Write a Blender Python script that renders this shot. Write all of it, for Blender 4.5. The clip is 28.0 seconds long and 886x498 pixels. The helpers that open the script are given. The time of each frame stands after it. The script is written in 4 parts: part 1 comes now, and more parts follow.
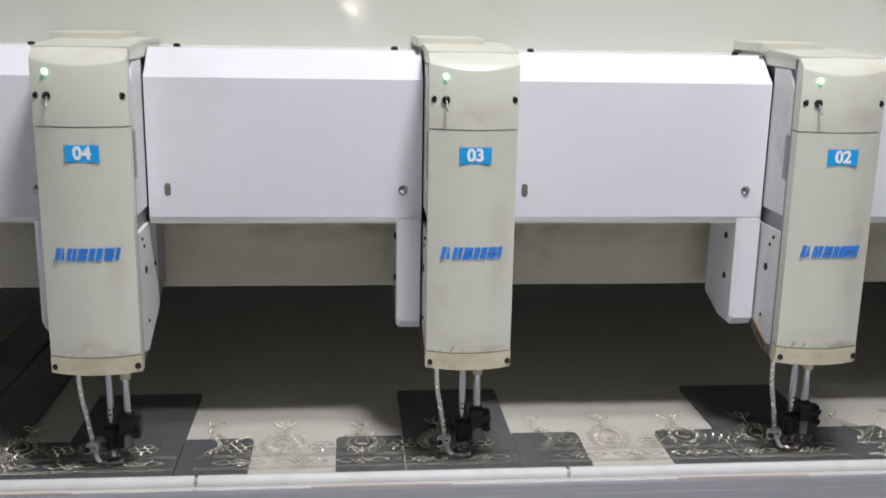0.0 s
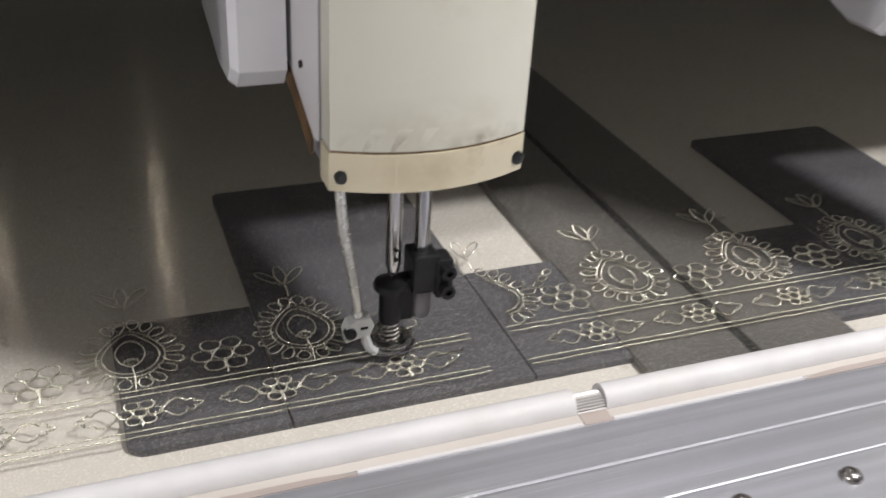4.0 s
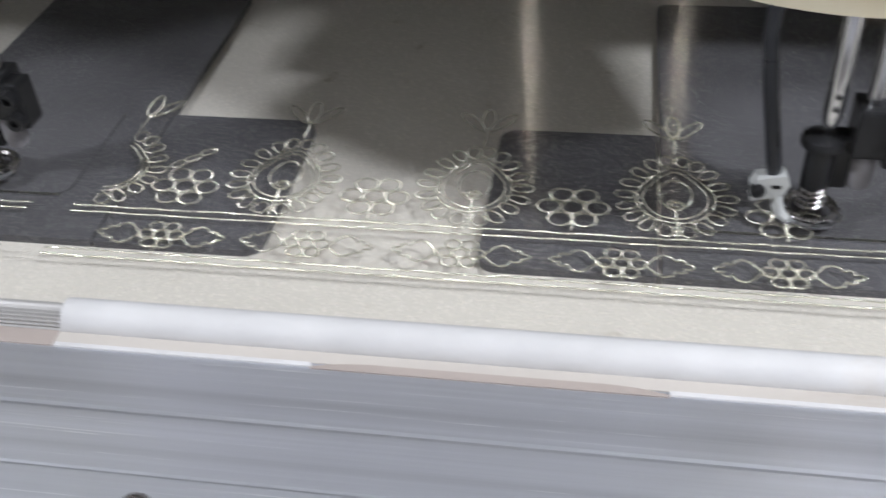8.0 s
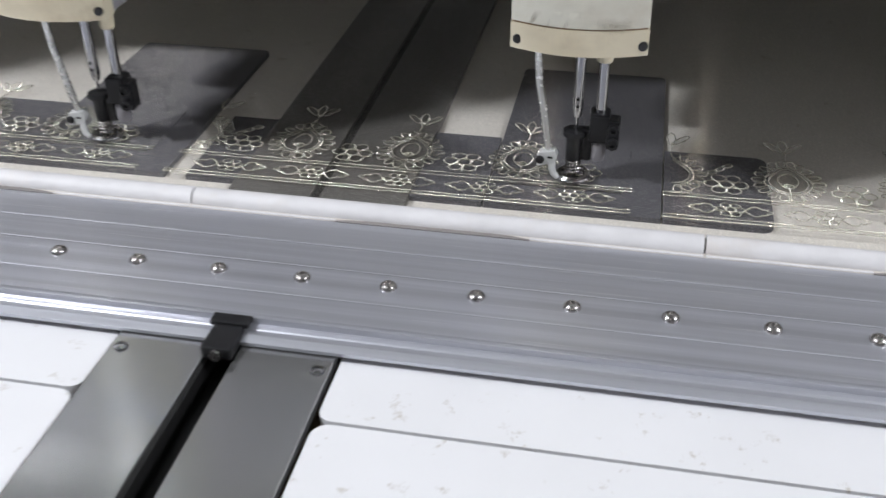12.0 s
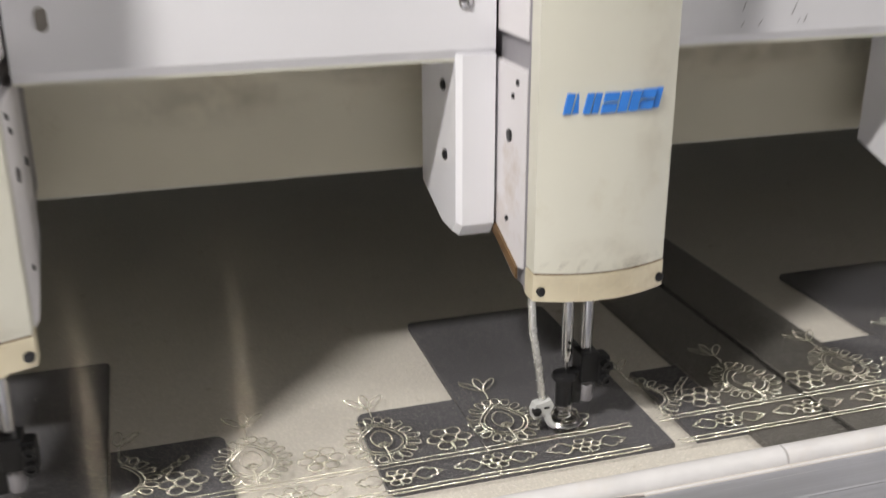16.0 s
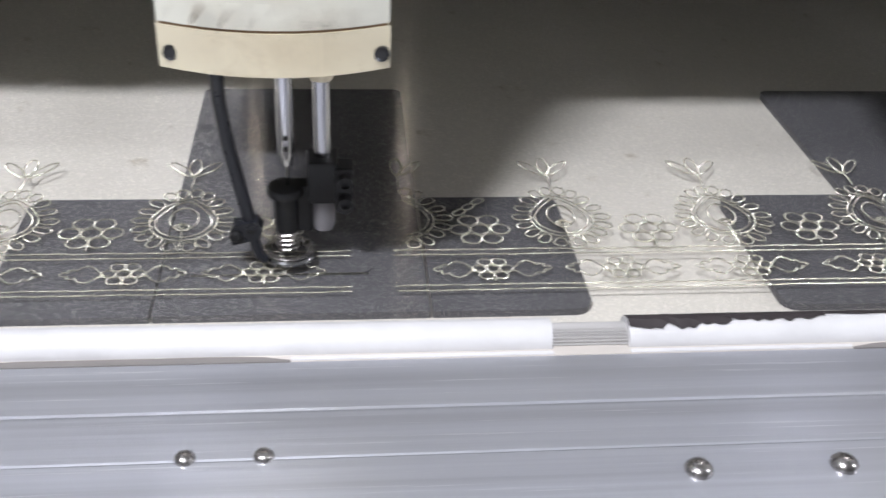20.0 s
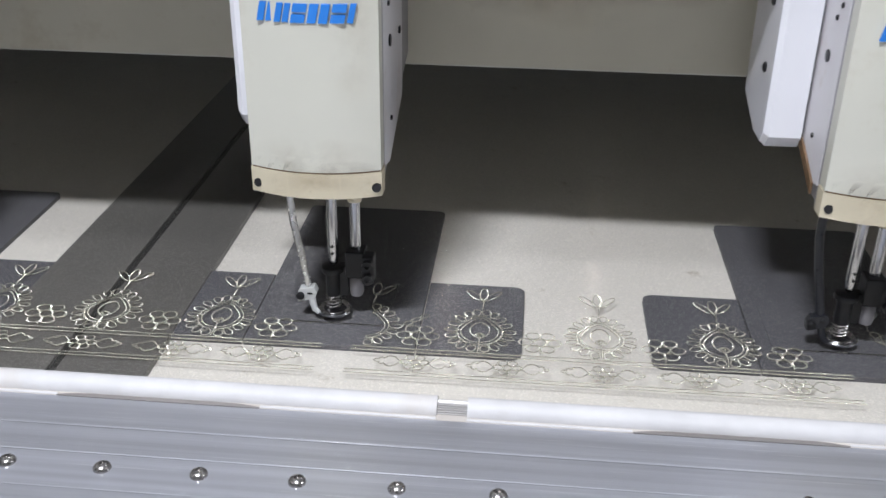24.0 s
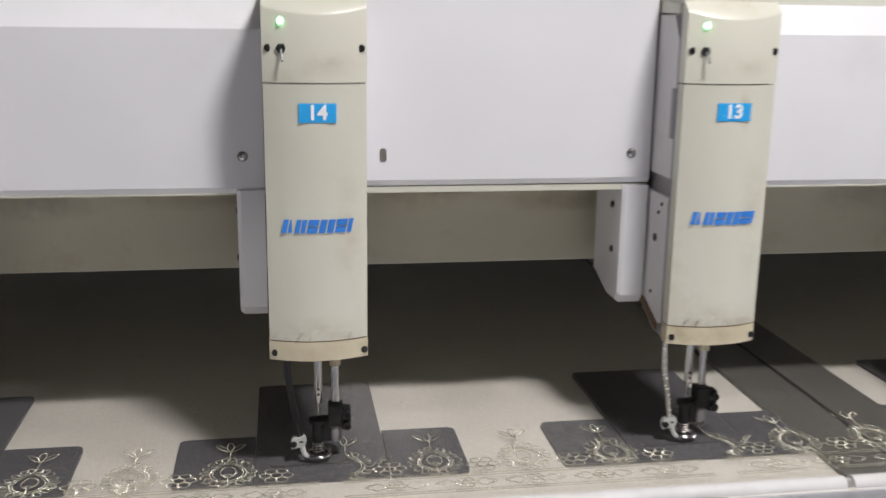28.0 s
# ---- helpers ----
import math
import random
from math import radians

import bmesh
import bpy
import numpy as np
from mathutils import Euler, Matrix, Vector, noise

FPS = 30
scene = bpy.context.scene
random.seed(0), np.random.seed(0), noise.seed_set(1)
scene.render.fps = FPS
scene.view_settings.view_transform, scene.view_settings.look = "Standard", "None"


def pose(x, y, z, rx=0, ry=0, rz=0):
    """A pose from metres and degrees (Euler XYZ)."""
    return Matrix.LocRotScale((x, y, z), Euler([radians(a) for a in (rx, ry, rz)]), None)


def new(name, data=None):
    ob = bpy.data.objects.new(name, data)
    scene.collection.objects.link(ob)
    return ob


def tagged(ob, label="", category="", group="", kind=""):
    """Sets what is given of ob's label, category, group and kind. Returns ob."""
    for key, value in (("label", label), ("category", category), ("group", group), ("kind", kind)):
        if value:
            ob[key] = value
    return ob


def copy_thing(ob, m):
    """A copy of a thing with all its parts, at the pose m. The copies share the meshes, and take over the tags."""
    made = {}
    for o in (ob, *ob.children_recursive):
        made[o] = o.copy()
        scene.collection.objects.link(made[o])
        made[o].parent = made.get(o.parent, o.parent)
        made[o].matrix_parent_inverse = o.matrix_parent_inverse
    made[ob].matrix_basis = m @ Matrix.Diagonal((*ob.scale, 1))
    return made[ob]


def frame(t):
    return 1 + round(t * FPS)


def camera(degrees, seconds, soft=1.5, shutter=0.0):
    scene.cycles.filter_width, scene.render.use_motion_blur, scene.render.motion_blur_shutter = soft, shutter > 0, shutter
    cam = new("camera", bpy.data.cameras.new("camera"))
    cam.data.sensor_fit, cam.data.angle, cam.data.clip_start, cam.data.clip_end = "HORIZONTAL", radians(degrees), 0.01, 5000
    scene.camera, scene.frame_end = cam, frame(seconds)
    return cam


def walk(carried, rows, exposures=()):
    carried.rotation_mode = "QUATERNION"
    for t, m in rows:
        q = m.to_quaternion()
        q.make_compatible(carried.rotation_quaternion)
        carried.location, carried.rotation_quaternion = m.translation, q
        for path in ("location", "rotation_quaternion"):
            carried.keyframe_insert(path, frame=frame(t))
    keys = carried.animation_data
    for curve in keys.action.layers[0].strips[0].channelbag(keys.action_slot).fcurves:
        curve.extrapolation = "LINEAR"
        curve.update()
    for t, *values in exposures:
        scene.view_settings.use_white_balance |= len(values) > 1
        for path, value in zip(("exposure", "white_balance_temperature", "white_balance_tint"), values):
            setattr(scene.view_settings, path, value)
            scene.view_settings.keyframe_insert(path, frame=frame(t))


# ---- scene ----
# One plan for the whole clip: a long row of embroidery heads, 0.4 m apart, over one bed.
# x runs along the machine (head k stands at -0.4 k), y away from the operator, z up; the bed is at 0.80.
PITCH, BED = 0.4, 0.8
HEADS = range(1, 16)

cam = camera(47.6, 28.0, soft=1.5, shutter=0.28)
PATH = [
    (0.0, -1.3294, -1.0465, 1.3140, 76.63, -1.03, -5.18),
    (0.5, -1.4160, -1.1951, 1.3175, 80.59, -1.59, -6.80),
    (1.0, -1.6168, -1.4325, 1.3255, 81.21, -0.03, -11.54),
    (1.5, -1.8882, -1.4512, 1.2860, 81.47, -1.74, -15.94),
    (2.0, -2.1221, -1.3243, 1.3080, 81.38, -0.72, -19.42),
    (2.5, -2.2797, -1.1027, 1.2982, 81.26, -1.74, -22.54),
    (3.0, -2.2697, -0.7826, 1.2571, 75.21, -3.42, -26.30),
    (3.5, -2.1498, -0.5184, 1.1896, 66.37, -3.41, -23.45),
    (5.5, -2.1549, -0.2991, 1.0792, 52.44, -3.84, -14.51),
    (6.0, -2.2489, -0.3010, 1.0750, 51.74, -2.28, -10.82),
    (6.5, -2.3260, -0.2929, 1.0486, 53.03, 0.79, -2.41),
    (7.0, -2.4012, -0.3090, 1.0734, 50.62, 0.62, 1.75),
    (7.5, -2.4307, -0.3250, 1.1405, 45.98, -0.10, 4.09),
    (8.0, -2.4953, -0.3345, 1.0899, 50.46, 2.73, 8.82),
    (8.5, -2.6493, -0.3637, 1.1036, 51.31, 1.03, 6.75),
    (9.0, -2.7779, -0.3939, 1.1336, 52.51, 1.40, 2.97),
    (9.5, -2.8618, -0.3926, 1.1257, 53.90, -0.26, -0.81),
    (10.0, -2.9045, -0.3858, 1.1103, 54.17, -1.39, -2.67),
    (10.5, -2.9788, -0.3986, 1.1123, 53.86, -1.78, -1.37),
    (11.0, -3.0693, -0.4486, 1.1341, 53.65, -1.49, 2.56),
    (11.5, -3.1323, -0.5369, 1.1598, 55.09, -0.36, 7.14),
    (12.0, -3.1602, -0.6580, 1.2008, 56.39, 0.65, 11.32),
    (12.5, -3.1680, -0.8061, 1.2411, 60.63, 1.32, 12.27),
    (13.0, -3.2305, -0.9464, 1.2431, 64.67, 1.23, 11.01),
    (13.5, -3.3647, -1.2036, 1.2808, 67.60, -0.55, 5.93),
    (15.5, -3.9699, -0.8688, 1.2402, 76.17, -0.46, -16.34),
    (16.0, -3.8792, -0.5636, 1.1967, 69.27, 0.26, -16.94),
    (16.5, -3.8293, -0.3959, 1.0889, 61.32, -1.29, -15.52),
    (17.0, -3.8414, -0.3391, 1.0617, 53.04, -2.26, -15.58),
    (17.5, -3.8444, -0.3401, 1.0839, 49.89, -1.94, -13.65),
    (18.0, -3.9135, -0.3397, 1.0741, 51.55, -1.08, -10.56),
    (18.5, -4.0176, -0.3555, 1.0771, 52.66, -1.18, -4.62),
    (19.0, -4.1272, -0.3702, 1.0931, 53.90, -1.25, -2.66),
    (19.5, -4.2777, -0.3877, 1.1009, 56.28, -2.13, -5.94),
    (20.0, -4.3757, -0.3944, 1.1002, 56.54, -2.71, -5.40),
    (20.5, -4.4719, -0.3988, 1.1022, 57.05, -2.85, -5.29),
    (21.0, -4.5600, -0.4279, 1.1271, 57.07, -1.24, -2.62),
    (21.5, -4.6264, -0.4525, 1.1365, 57.96, -0.96, 1.02),
    (22.0, -4.6561, -0.4783, 1.1439, 59.18, -0.43, 4.45),
    (22.5, -4.6759, -0.5088, 1.1595, 60.09, -0.66, 6.80),
    (24.5, -4.6404, -0.8202, 1.2558, 67.65, -0.39, 3.70),
    (25.0, -4.6380, -1.0801, 1.3105, 74.89, -1.26, -2.87),
    (25.5, -4.7817, -1.3684, 1.3606, 78.92, -2.40, -11.88),
    (26.0, -4.8720, -1.5292, 1.3262, 83.85, -2.73, -13.63),
    (26.5, -5.1580, -1.4574, 1.2900, 82.79, 0.53, -14.38),
    (27.0, -5.4042, -1.3443, 1.2884, 81.91, 0.66, -12.68),
    (27.5, -5.5976, -1.2093, 1.2876, 79.52, 1.11, -10.82),
    (28.0, -5.6312, -0.9286, 1.2643, 76.30, -0.83, -9.05),
]
walk(cam, [(t, pose(x, y, z, rx, ry, rz)) for t, x, y, z, rx, ry, rz in PATH],
     exposures=[(0.0, -0.44, 6500, 10), (2.3, -0.40, 6500, 10), (3.0, 0.0, 7000, 12), (3.5, 0.10, 6950, 12), (5.5, 0.55, 6450, 11), (6.0, 0.57, 6450, 11), (8.0, 0.47, 6200, 10), (9.0, 0.6, 6250, 10),
                (10.0, 0.7, 6200, 10), (11.0, 0.57, 6200, 10), (12.0, 0.47, 6300, 11), (13.0, 0.34, 6300, 10), (13.5, 0.33, 6400, 10), (15.5, 0.38, 7050, 11), (16.0, 0.45, 7100, 11), (17.0, 0.44, 6900, 12), (18.0, 0.40, 6650, 13),
                (19.0, 0.31, 6350, 12), (20.0, 0.30, 6250, 12), (21.0, 0.15, 6200, 12), (22.5, 0.08, 6150, 12), (24.5, -0.13, 6200, 11), (25.5, -0.40, 6300, 11), (26.2, -0.39, 6400, 10), (27.2, -0.36, 6550, 12), (28.0, -0.24, 6850, 12)])

# ---- light: two bare ceiling lamps in front of the machine, the others added out of view ----
world = bpy.data.worlds.new("hall_air")
world.use_nodes = True
world.node_tree.nodes["Background"].inputs[0].default_value = (0.78, 0.88, 1.0, 1)
world.node_tree.nodes["Background"].inputs[1].default_value = 0.007
scene.world = world

# Added fill: the pair at y -0.45; the row at 1.75, for the wall.
LAMP_SPOTS = [(-0.98, -0.72), (-4.99, -0.96), (-8.8, -1.12), (2.8, -1.12), (-1.1, -0.45), (-4.85, -0.45), (-3.0, 1.75), (-6.6, 1.75), (0.6, 1.75)]
LAMP_POWER = [42.5, 55, 24, 28, 15, 6, 4.5, 4.5, 4.5]
LAMP_Z = 2.75


def ceiling_light(x, y, power):
    data = bpy.data.lights.new("lamp_light", "AREA")
    data.shape, data.size, data.size_y, data.energy = "RECTANGLE", 0.33, 0.12, power
    data.color = (0.97, 0.98, 1.0)
    ob = new("lamp_light", data)
    ob.location = (x, y, LAMP_Z - 0.012)
    return ob


for (lx, ly), lp in zip(LAMP_SPOTS, LAMP_POWER):
    ceiling_light(lx, ly, lp)


# ---- materials ----
def nodes_of(mat):
    return mat.node_tree.nodes, mat.node_tree.links


def surface(name, color, rough=0.5, metal=0.0, var=0.06, scale=8.0, bump=0.0, bump_scale=200.0, dirt=None, dirt_amount=0.0, dirt_scale=6.0, dirt_range=(0.56, 0.74),
            stretch=(1, 1, 1), spec=0.5, aniso=0.0):
    """A painted, plastic or metal surface: two scales of tone, fine relief, and stains of their own shape."""
    mat = bpy.data.materials.new(name)
    mat.use_nodes = True
    n, l = nodes_of(mat)
    b = n["Principled BSDF"]
    b.inputs["Metallic"].default_value = metal
    b.inputs["Specular IOR Level"].default_value = spec
    if aniso:
        b.inputs["Anisotropic"].default_value = aniso
    co = n.new("ShaderNodeTexCoord")
    mp = n.new("ShaderNodeMapping")
    mp.inputs["Scale"].default_value = stretch
    each = n.new("ShaderNodeObjectInfo")
    shift = n.new("ShaderNodeVectorMath")
    shift.operation = "SCALE"
    shift.inputs[0].default_value = (7.3, 3.1, 5.7)
    l.new(each.outputs["Random"], shift.inputs["Scale"])
    l.new(shift.outputs["Vector"], mp.inputs["Location"])
    l.new(co.outputs["Object"], mp.inputs["Vector"])
    big = n.new("ShaderNodeTexNoise")
    big.inputs["Scale"].default_value = scale
    big.inputs["Detail"].default_value = 6
    l.new(mp.outputs["Vector"], big.inputs["Vector"])
    ramp = n.new("ShaderNodeMapRange")
    ramp.inputs["From Min"].default_value, ramp.inputs["From Max"].default_value = 0.3, 0.7
    ramp.inputs["To Min"].default_value, ramp.inputs["To Max"].default_value = 1 - var, 1 + var
    l.new(big.outputs["Fac"], ramp.inputs["Value"])
    mul = n.new("ShaderNodeVectorMath")
    mul.operation = "SCALE"
    mul.inputs[0].default_value = color
    l.new(ramp.outputs["Result"], mul.inputs["Scale"])
    out = mul.outputs["Vector"]
    if dirt:
        dn = n.new("ShaderNodeTexNoise")
        dn.inputs["Scale"].default_value = dirt_scale
        dn.inputs["Detail"].default_value = 9
        dn.inputs["Roughness"].default_value = 0.7
        l.new(mp.outputs["Vector"], dn.inputs["Vector"])
        dr = n.new("ShaderNodeMapRange")
        dr.inputs["From Min"].default_value, dr.inputs["From Max"].default_value = dirt_range
        dr.inputs["To Min"].default_value, dr.inputs["To Max"].default_value = 0.0, dirt_amount
        l.new(dn.outputs["Fac"], dr.inputs["Value"])
        mx = n.new("ShaderNodeMix")
        mx.data_type = "RGBA"
        mx.inputs["B"].default_value = (*dirt, 1)
        l.new(dr.outputs["Result"], mx.inputs["Factor"])
        l.new(out, mx.inputs["A"])
        out = mx.outputs["Result"]
    l.new(out, b.inputs["Base Color"])
    fine = n.new("ShaderNodeTexNoise")
    fine.inputs["Scale"].default_value = bump_scale
    fine.inputs["Detail"].default_value = 3
    l.new(mp.outputs["Vector"], fine.inputs["Vector"])
    rr = n.new("ShaderNodeMapRange")
    rr.inputs["To Min"].default_value, rr.inputs["To Max"].default_value = rough - min(0.08, rough * 0.3), min(rough + min(0.08, rough * 0.3), 1)
    l.new(fine.outputs["Fac"], rr.inputs["Value"])
    l.new(rr.outputs["Result"], b.inputs["Roughness"])
    if bump:
        bp = n.new("ShaderNodeBump")
        bp.inputs["Strength"].default_value = bump
        bp.inputs["Distance"].default_value = 0.001
        l.new(fine.outputs["Fac"], bp.inputs["Height"])
        l.new(bp.outputs["Normal"], b.inputs["Normal"])
    return mat


def glow(name, color, strength):
    mat = bpy.data.materials.new(name)
    mat.use_nodes = True
    b = mat.node_tree.nodes["Principled BSDF"]
    b.inputs["Base Color"].default_value = (*color, 1)
    b.inputs["Emission Color"].default_value = (*color, 1)
    b.inputs["Emission Strength"].default_value = strength
    return mat


CREAM = surface("cream_enamel", (0.60, 0.59, 0.515), 0.32, var=0.04, bump=0.05, bump_scale=90, dirt=(0.38, 0.30, 0.19), dirt_amount=0.35, dirt_scale=9)
CREAM_OLD = surface("yellowed_enamel", (0.60, 0.54, 0.40), 0.35, var=0.06, bump=0.05, bump_scale=90, dirt=(0.30, 0.22, 0.12), dirt_amount=0.6, dirt_scale=22)
BEAM = surface("beam_enamel", (0.60, 0.605, 0.54), 0.085, var=0.03, scale=3, bump=0.05, bump_scale=60, dirt=(0.42, 0.36, 0.24), dirt_amount=0.4, dirt_scale=4, spec=0.8)
BEAM_OLD = surface("dull_dirty_beam_paint", (0.56, 0.53, 0.43), 0.55, var=0.08, scale=5, bump=0.05, bump_scale=60, dirt=(0.30, 0.23, 0.13), dirt_amount=0.5, dirt_scale=7)
WHITE = surface("white_cover_paint", (0.76, 0.76, 0.80), 0.085, var=0.02, bump=0.06, bump_scale=160, dirt=(0.5, 0.48, 0.45), dirt_amount=0.25, dirt_scale=3, spec=0.7)
SIDE = surface("grey_white_side_panel", (0.66, 0.64, 0.66), 0.42, var=0.04, dirt=(0.36, 0.24, 0.13), dirt_amount=0.45, dirt_scale=14)
GREYPLATE = surface("grey_head_plate", (0.30, 0.29, 0.31), 0.45, metal=0.3, var=0.08, dirt=(0.12, 0.1, 0.08), dirt_amount=0.5, dirt_scale=20)
BEIGE = surface("beige_bed_board", (0.61, 0.583, 0.545), 0.5, var=0.04, dirt=(0.30, 0.25, 0.18), dirt_amount=0.6, dirt_scale=45, dirt_range=(0.62, 0.72))
DARK = surface("dark_grey_bed_plate", (0.090, 0.0895, 0.101), 0.46, metal=0.05, var=0.12, scale=14, bump=0.02, bump_scale=300, stretch=(1, 0.15, 1), spec=0.16)
DRIVE = surface("worn_dark_slot_plate", (0.115, 0.110, 0.105), 0.34, metal=0.1, var=0.14, scale=12, bump=0.02, bump_scale=300, stretch=(1, 0.15, 1), spec=0.55)
STEEL = surface("brushed_steel_cover", (0.36, 0.362, 0.36), 0.19, metal=0.85, var=0.10, scale=9, stretch=(1, 0.25, 1))
ALU = surface("drawn_aluminium", (0.56, 0.57, 0.62), 0.36, metal=0.75, var=0.14, scale=110, stretch=(0.012, 1, 1), bump=0.12, bump_scale=260, dirt=(0.92, 0.92, 0.95), dirt_amount=0.7, dirt_scale=620, dirt_range=(0.60, 0.70))
CHROME = surface("chrome", (0.56, 0.56, 0.58), 0.14, metal=1.0, var=0.05)
BOLT = surface("dull_steel_bolt", (0.40, 0.38, 0.37), 0.27, metal=0.95, var=0.3, scale=300)
IRON = surface("blackened_steel", (0.022, 0.022, 0.024), 0.35, metal=0.4, var=0.2, scale=60)
HOLE = surface("dull_hole_edge", (0.17, 0.155, 0.14), 0.6, metal=0.2, var=0.2, scale=80)
BLACK = surface("black_slot", (0.008, 0.008, 0.008), 0.6, var=0.1)
TAPE = surface("white_tape_wrap", (0.62, 0.61, 0.62), 0.55, var=0.06, scale=40, bump=0.6, bump_scale=70, dirt=(0.55, 0.47, 0.38), dirt_amount=0.35, dirt_scale=12)
STRIP = surface("dirty_beige_strip", (0.53, 0.49, 0.455), 0.55, var=0.10, scale=18, stretch=(0.3, 1, 1), dirt=(0.30, 0.22, 0.17), dirt_amount=0.6, dirt_scale=14)
TAN = surface("tan_wood_strip", (0.38, 0.325, 0.30), 0.6, var=0.12, scale=30, stretch=(0.2, 1, 1), bump=0.2)
DULL = surface("dull_brown_strip", (0.20, 0.185, 0.178), 0.6, var=0.15, scale=30, stretch=(0.2, 1, 1), bump=0.2)
RIB = surface("ribbed_grey_core", (0.46, 0.445, 0.44), 0.42, metal=0.4, var=0.12, scale=60, stretch=(0.05, 1, 1))
TORN = surface("torn_dark_lining", (0.035, 0.028, 0.03), 0.7, var=0.2, scale=50)
TABLE = surface("white_table_laminate", (0.70, 0.70, 0.715), 0.33, var=0.03, dirt=(0.40, 0.36, 0.31), dirt_amount=0.75, dirt_scale=52, dirt_range=(0.60, 0.69))
GAP = surface("dark_board_edge", (0.10, 0.075, 0.05), 0.7, var=0.2)
BLUE = surface("blue_print", (0.025, 0.20, 0.66), 0.4, var=0.05)
LABEL_BLUE = surface("blue_number_plate", (0.02, 0.36, 0.80), 0.25, var=0.04)
LABEL_WHITE = surface("white_number_print", (0.85, 0.87, 0.9), 0.3, var=0.01)
HOSE_WHITE = surface("pale_guide_tube", (0.68, 0.68, 0.66), 0.26, metal=0.72, var=0.08, scale=60)
CLIP = surface("pale_clip_plastic", (0.62, 0.63, 0.63), 0.35, metal=0.2, var=0.08, scale=60)
HOSE_DARK = surface("dark_guide_hose", (0.016, 0.017, 0.022), 0.3, var=0.1)
PLASTER = surface("grey_wall_plaster", (0.36, 0.385, 0.41), 0.8, var=0.16, scale=2.2, bump=0.3, bump_scale=40, dirt=(0.20, 0.21, 0.22), dirt_amount=0.5, dirt_scale=4)
# Pale tone chosen so that the unseen walls and ceiling bounce more light.
HALL = surface("pale_hall_paint", (0.50, 0.505, 0.50), 0.7, var=0.05)
CONCRETE = surface("concrete_floor", (0.15, 0.145, 0.14), 0.7, var=0.1, bump=0.2)
CABLE = surface("black_cable_sheath", (0.012, 0.012, 0.013), 0.5, var=0.1)
RUST = surface("oily_rust", (0.13, 0.075, 0.035), 0.6, var=0.3, scale=60)
THREAD = surface("pale_gold_thread", (0.66, 0.645, 0.55), 0.24, metal=0.85, var=0.45, scale=900, bump=0.4, bump_scale=1500)
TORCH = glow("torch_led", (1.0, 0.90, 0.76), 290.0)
GREEN_LED = glow("green_led", (0.22, 1.0, 0.36), 8.0)


def sheer_fabric():
    """Fine net: mostly open, with two families of glossy threads that glitter in streaks."""
    mat = bpy.data.materials.new("sheer_net")
    mat.use_nodes = True
    n, l = nodes_of(mat)
    for node in list(n):
        n.remove(node)
    out = n.new("ShaderNodeOutputMaterial")
    clear = n.new("ShaderNodeBsdfTransparent")
    clear.inputs[0].default_value = (0.97, 0.965, 0.95, 1)
    dull = n.new("ShaderNodeBsdfDiffuse")
    dull.inputs[0].default_value = (0.62, 0.6, 0.54, 1)
    co = n.new("ShaderNodeTexCoord")
    tints = n.new("ShaderNodeTexNoise")
    tints.inputs["Scale"].default_value = 300
    l.new(co.outputs["Object"], tints.inputs["Vector"])
    tone = n.new("ShaderNodeMix")
    tone.data_type = "RGBA"
    tone.blend_type = "OVERLAY"
    tone.inputs["Factor"].default_value = 0.7
    tone.inputs["A"].default_value = (0.95, 0.90, 0.85, 1)
    vivid = n.new("ShaderNodeHueSaturation")
    vivid.inputs["Saturation"].default_value = 3.0
    vivid.inputs["Value"].default_value = 1.15
    l.new(tints.outputs["Color"], vivid.inputs["Color"])
    l.new(vivid.outputs["Color"], tone.inputs["B"])
    grain = n.new("ShaderNodeTexVoronoi")
    grain.inputs["Scale"].default_value = 1000
    l.new(co.outputs["Object"], grain.inputs["Vector"])
    pick = n.new("ShaderNodeSeparateColor")
    l.new(grain.outputs["Color"], pick.inputs["Color"])
    fac = n.new("ShaderNodeMapRange")
    fac.inputs["From Min"].default_value, fac.inputs["From Max"].default_value = 0.60, 1.0
    fac.inputs["To Min"].default_value, fac.inputs["To Max"].default_value = 0.004, 0.13
    l.new(pick.outputs["Red"], fac.inputs["Value"])
    glint = n.new("ShaderNodeVectorMath")
    glint.operation = "SCALE"
    l.new(tone.outputs["Result"], glint.inputs[0])
    l.new(fac.outputs["Result"], glint.inputs["Scale"])
    veil = n.new("ShaderNodeMixShader")
    veil.inputs[0].default_value = 0.025
    l.new(clear.outputs[0], veil.inputs[1])
    l.new(dull.outputs[0], veil.inputs[2])
    last = veil
    for turn in (5.5, -3.8):
        c, q = math.cos(radians(turn)), math.sin(radians(turn))
        gloss = n.new("ShaderNodeBsdfAnisotropic")
        gloss.inputs["Roughness"].default_value = 0.170
        gloss.inputs["Anisotropy"].default_value = 0.69
        l.new(glint.outputs["Vector"], gloss.inputs["Color"])
        for socket, way in (("Tangent", (c, q, 0.0)), ("Normal", (q * 0.88, -c * 0.88, 0.47))):
            v = n.new("ShaderNodeCombineXYZ")
            for i in range(3):
                v.inputs[i].default_value = way[i]
            l.new(v.outputs[0], gloss.inputs[socket])
        both = n.new("ShaderNodeAddShader")
        l.new(last.outputs[0], both.inputs[0])
        l.new(gloss.outputs[0], both.inputs[1])
        last = both
    l.new(last.outputs[0], out.inputs["Surface"])
    return mat


NET = sheer_fabric()


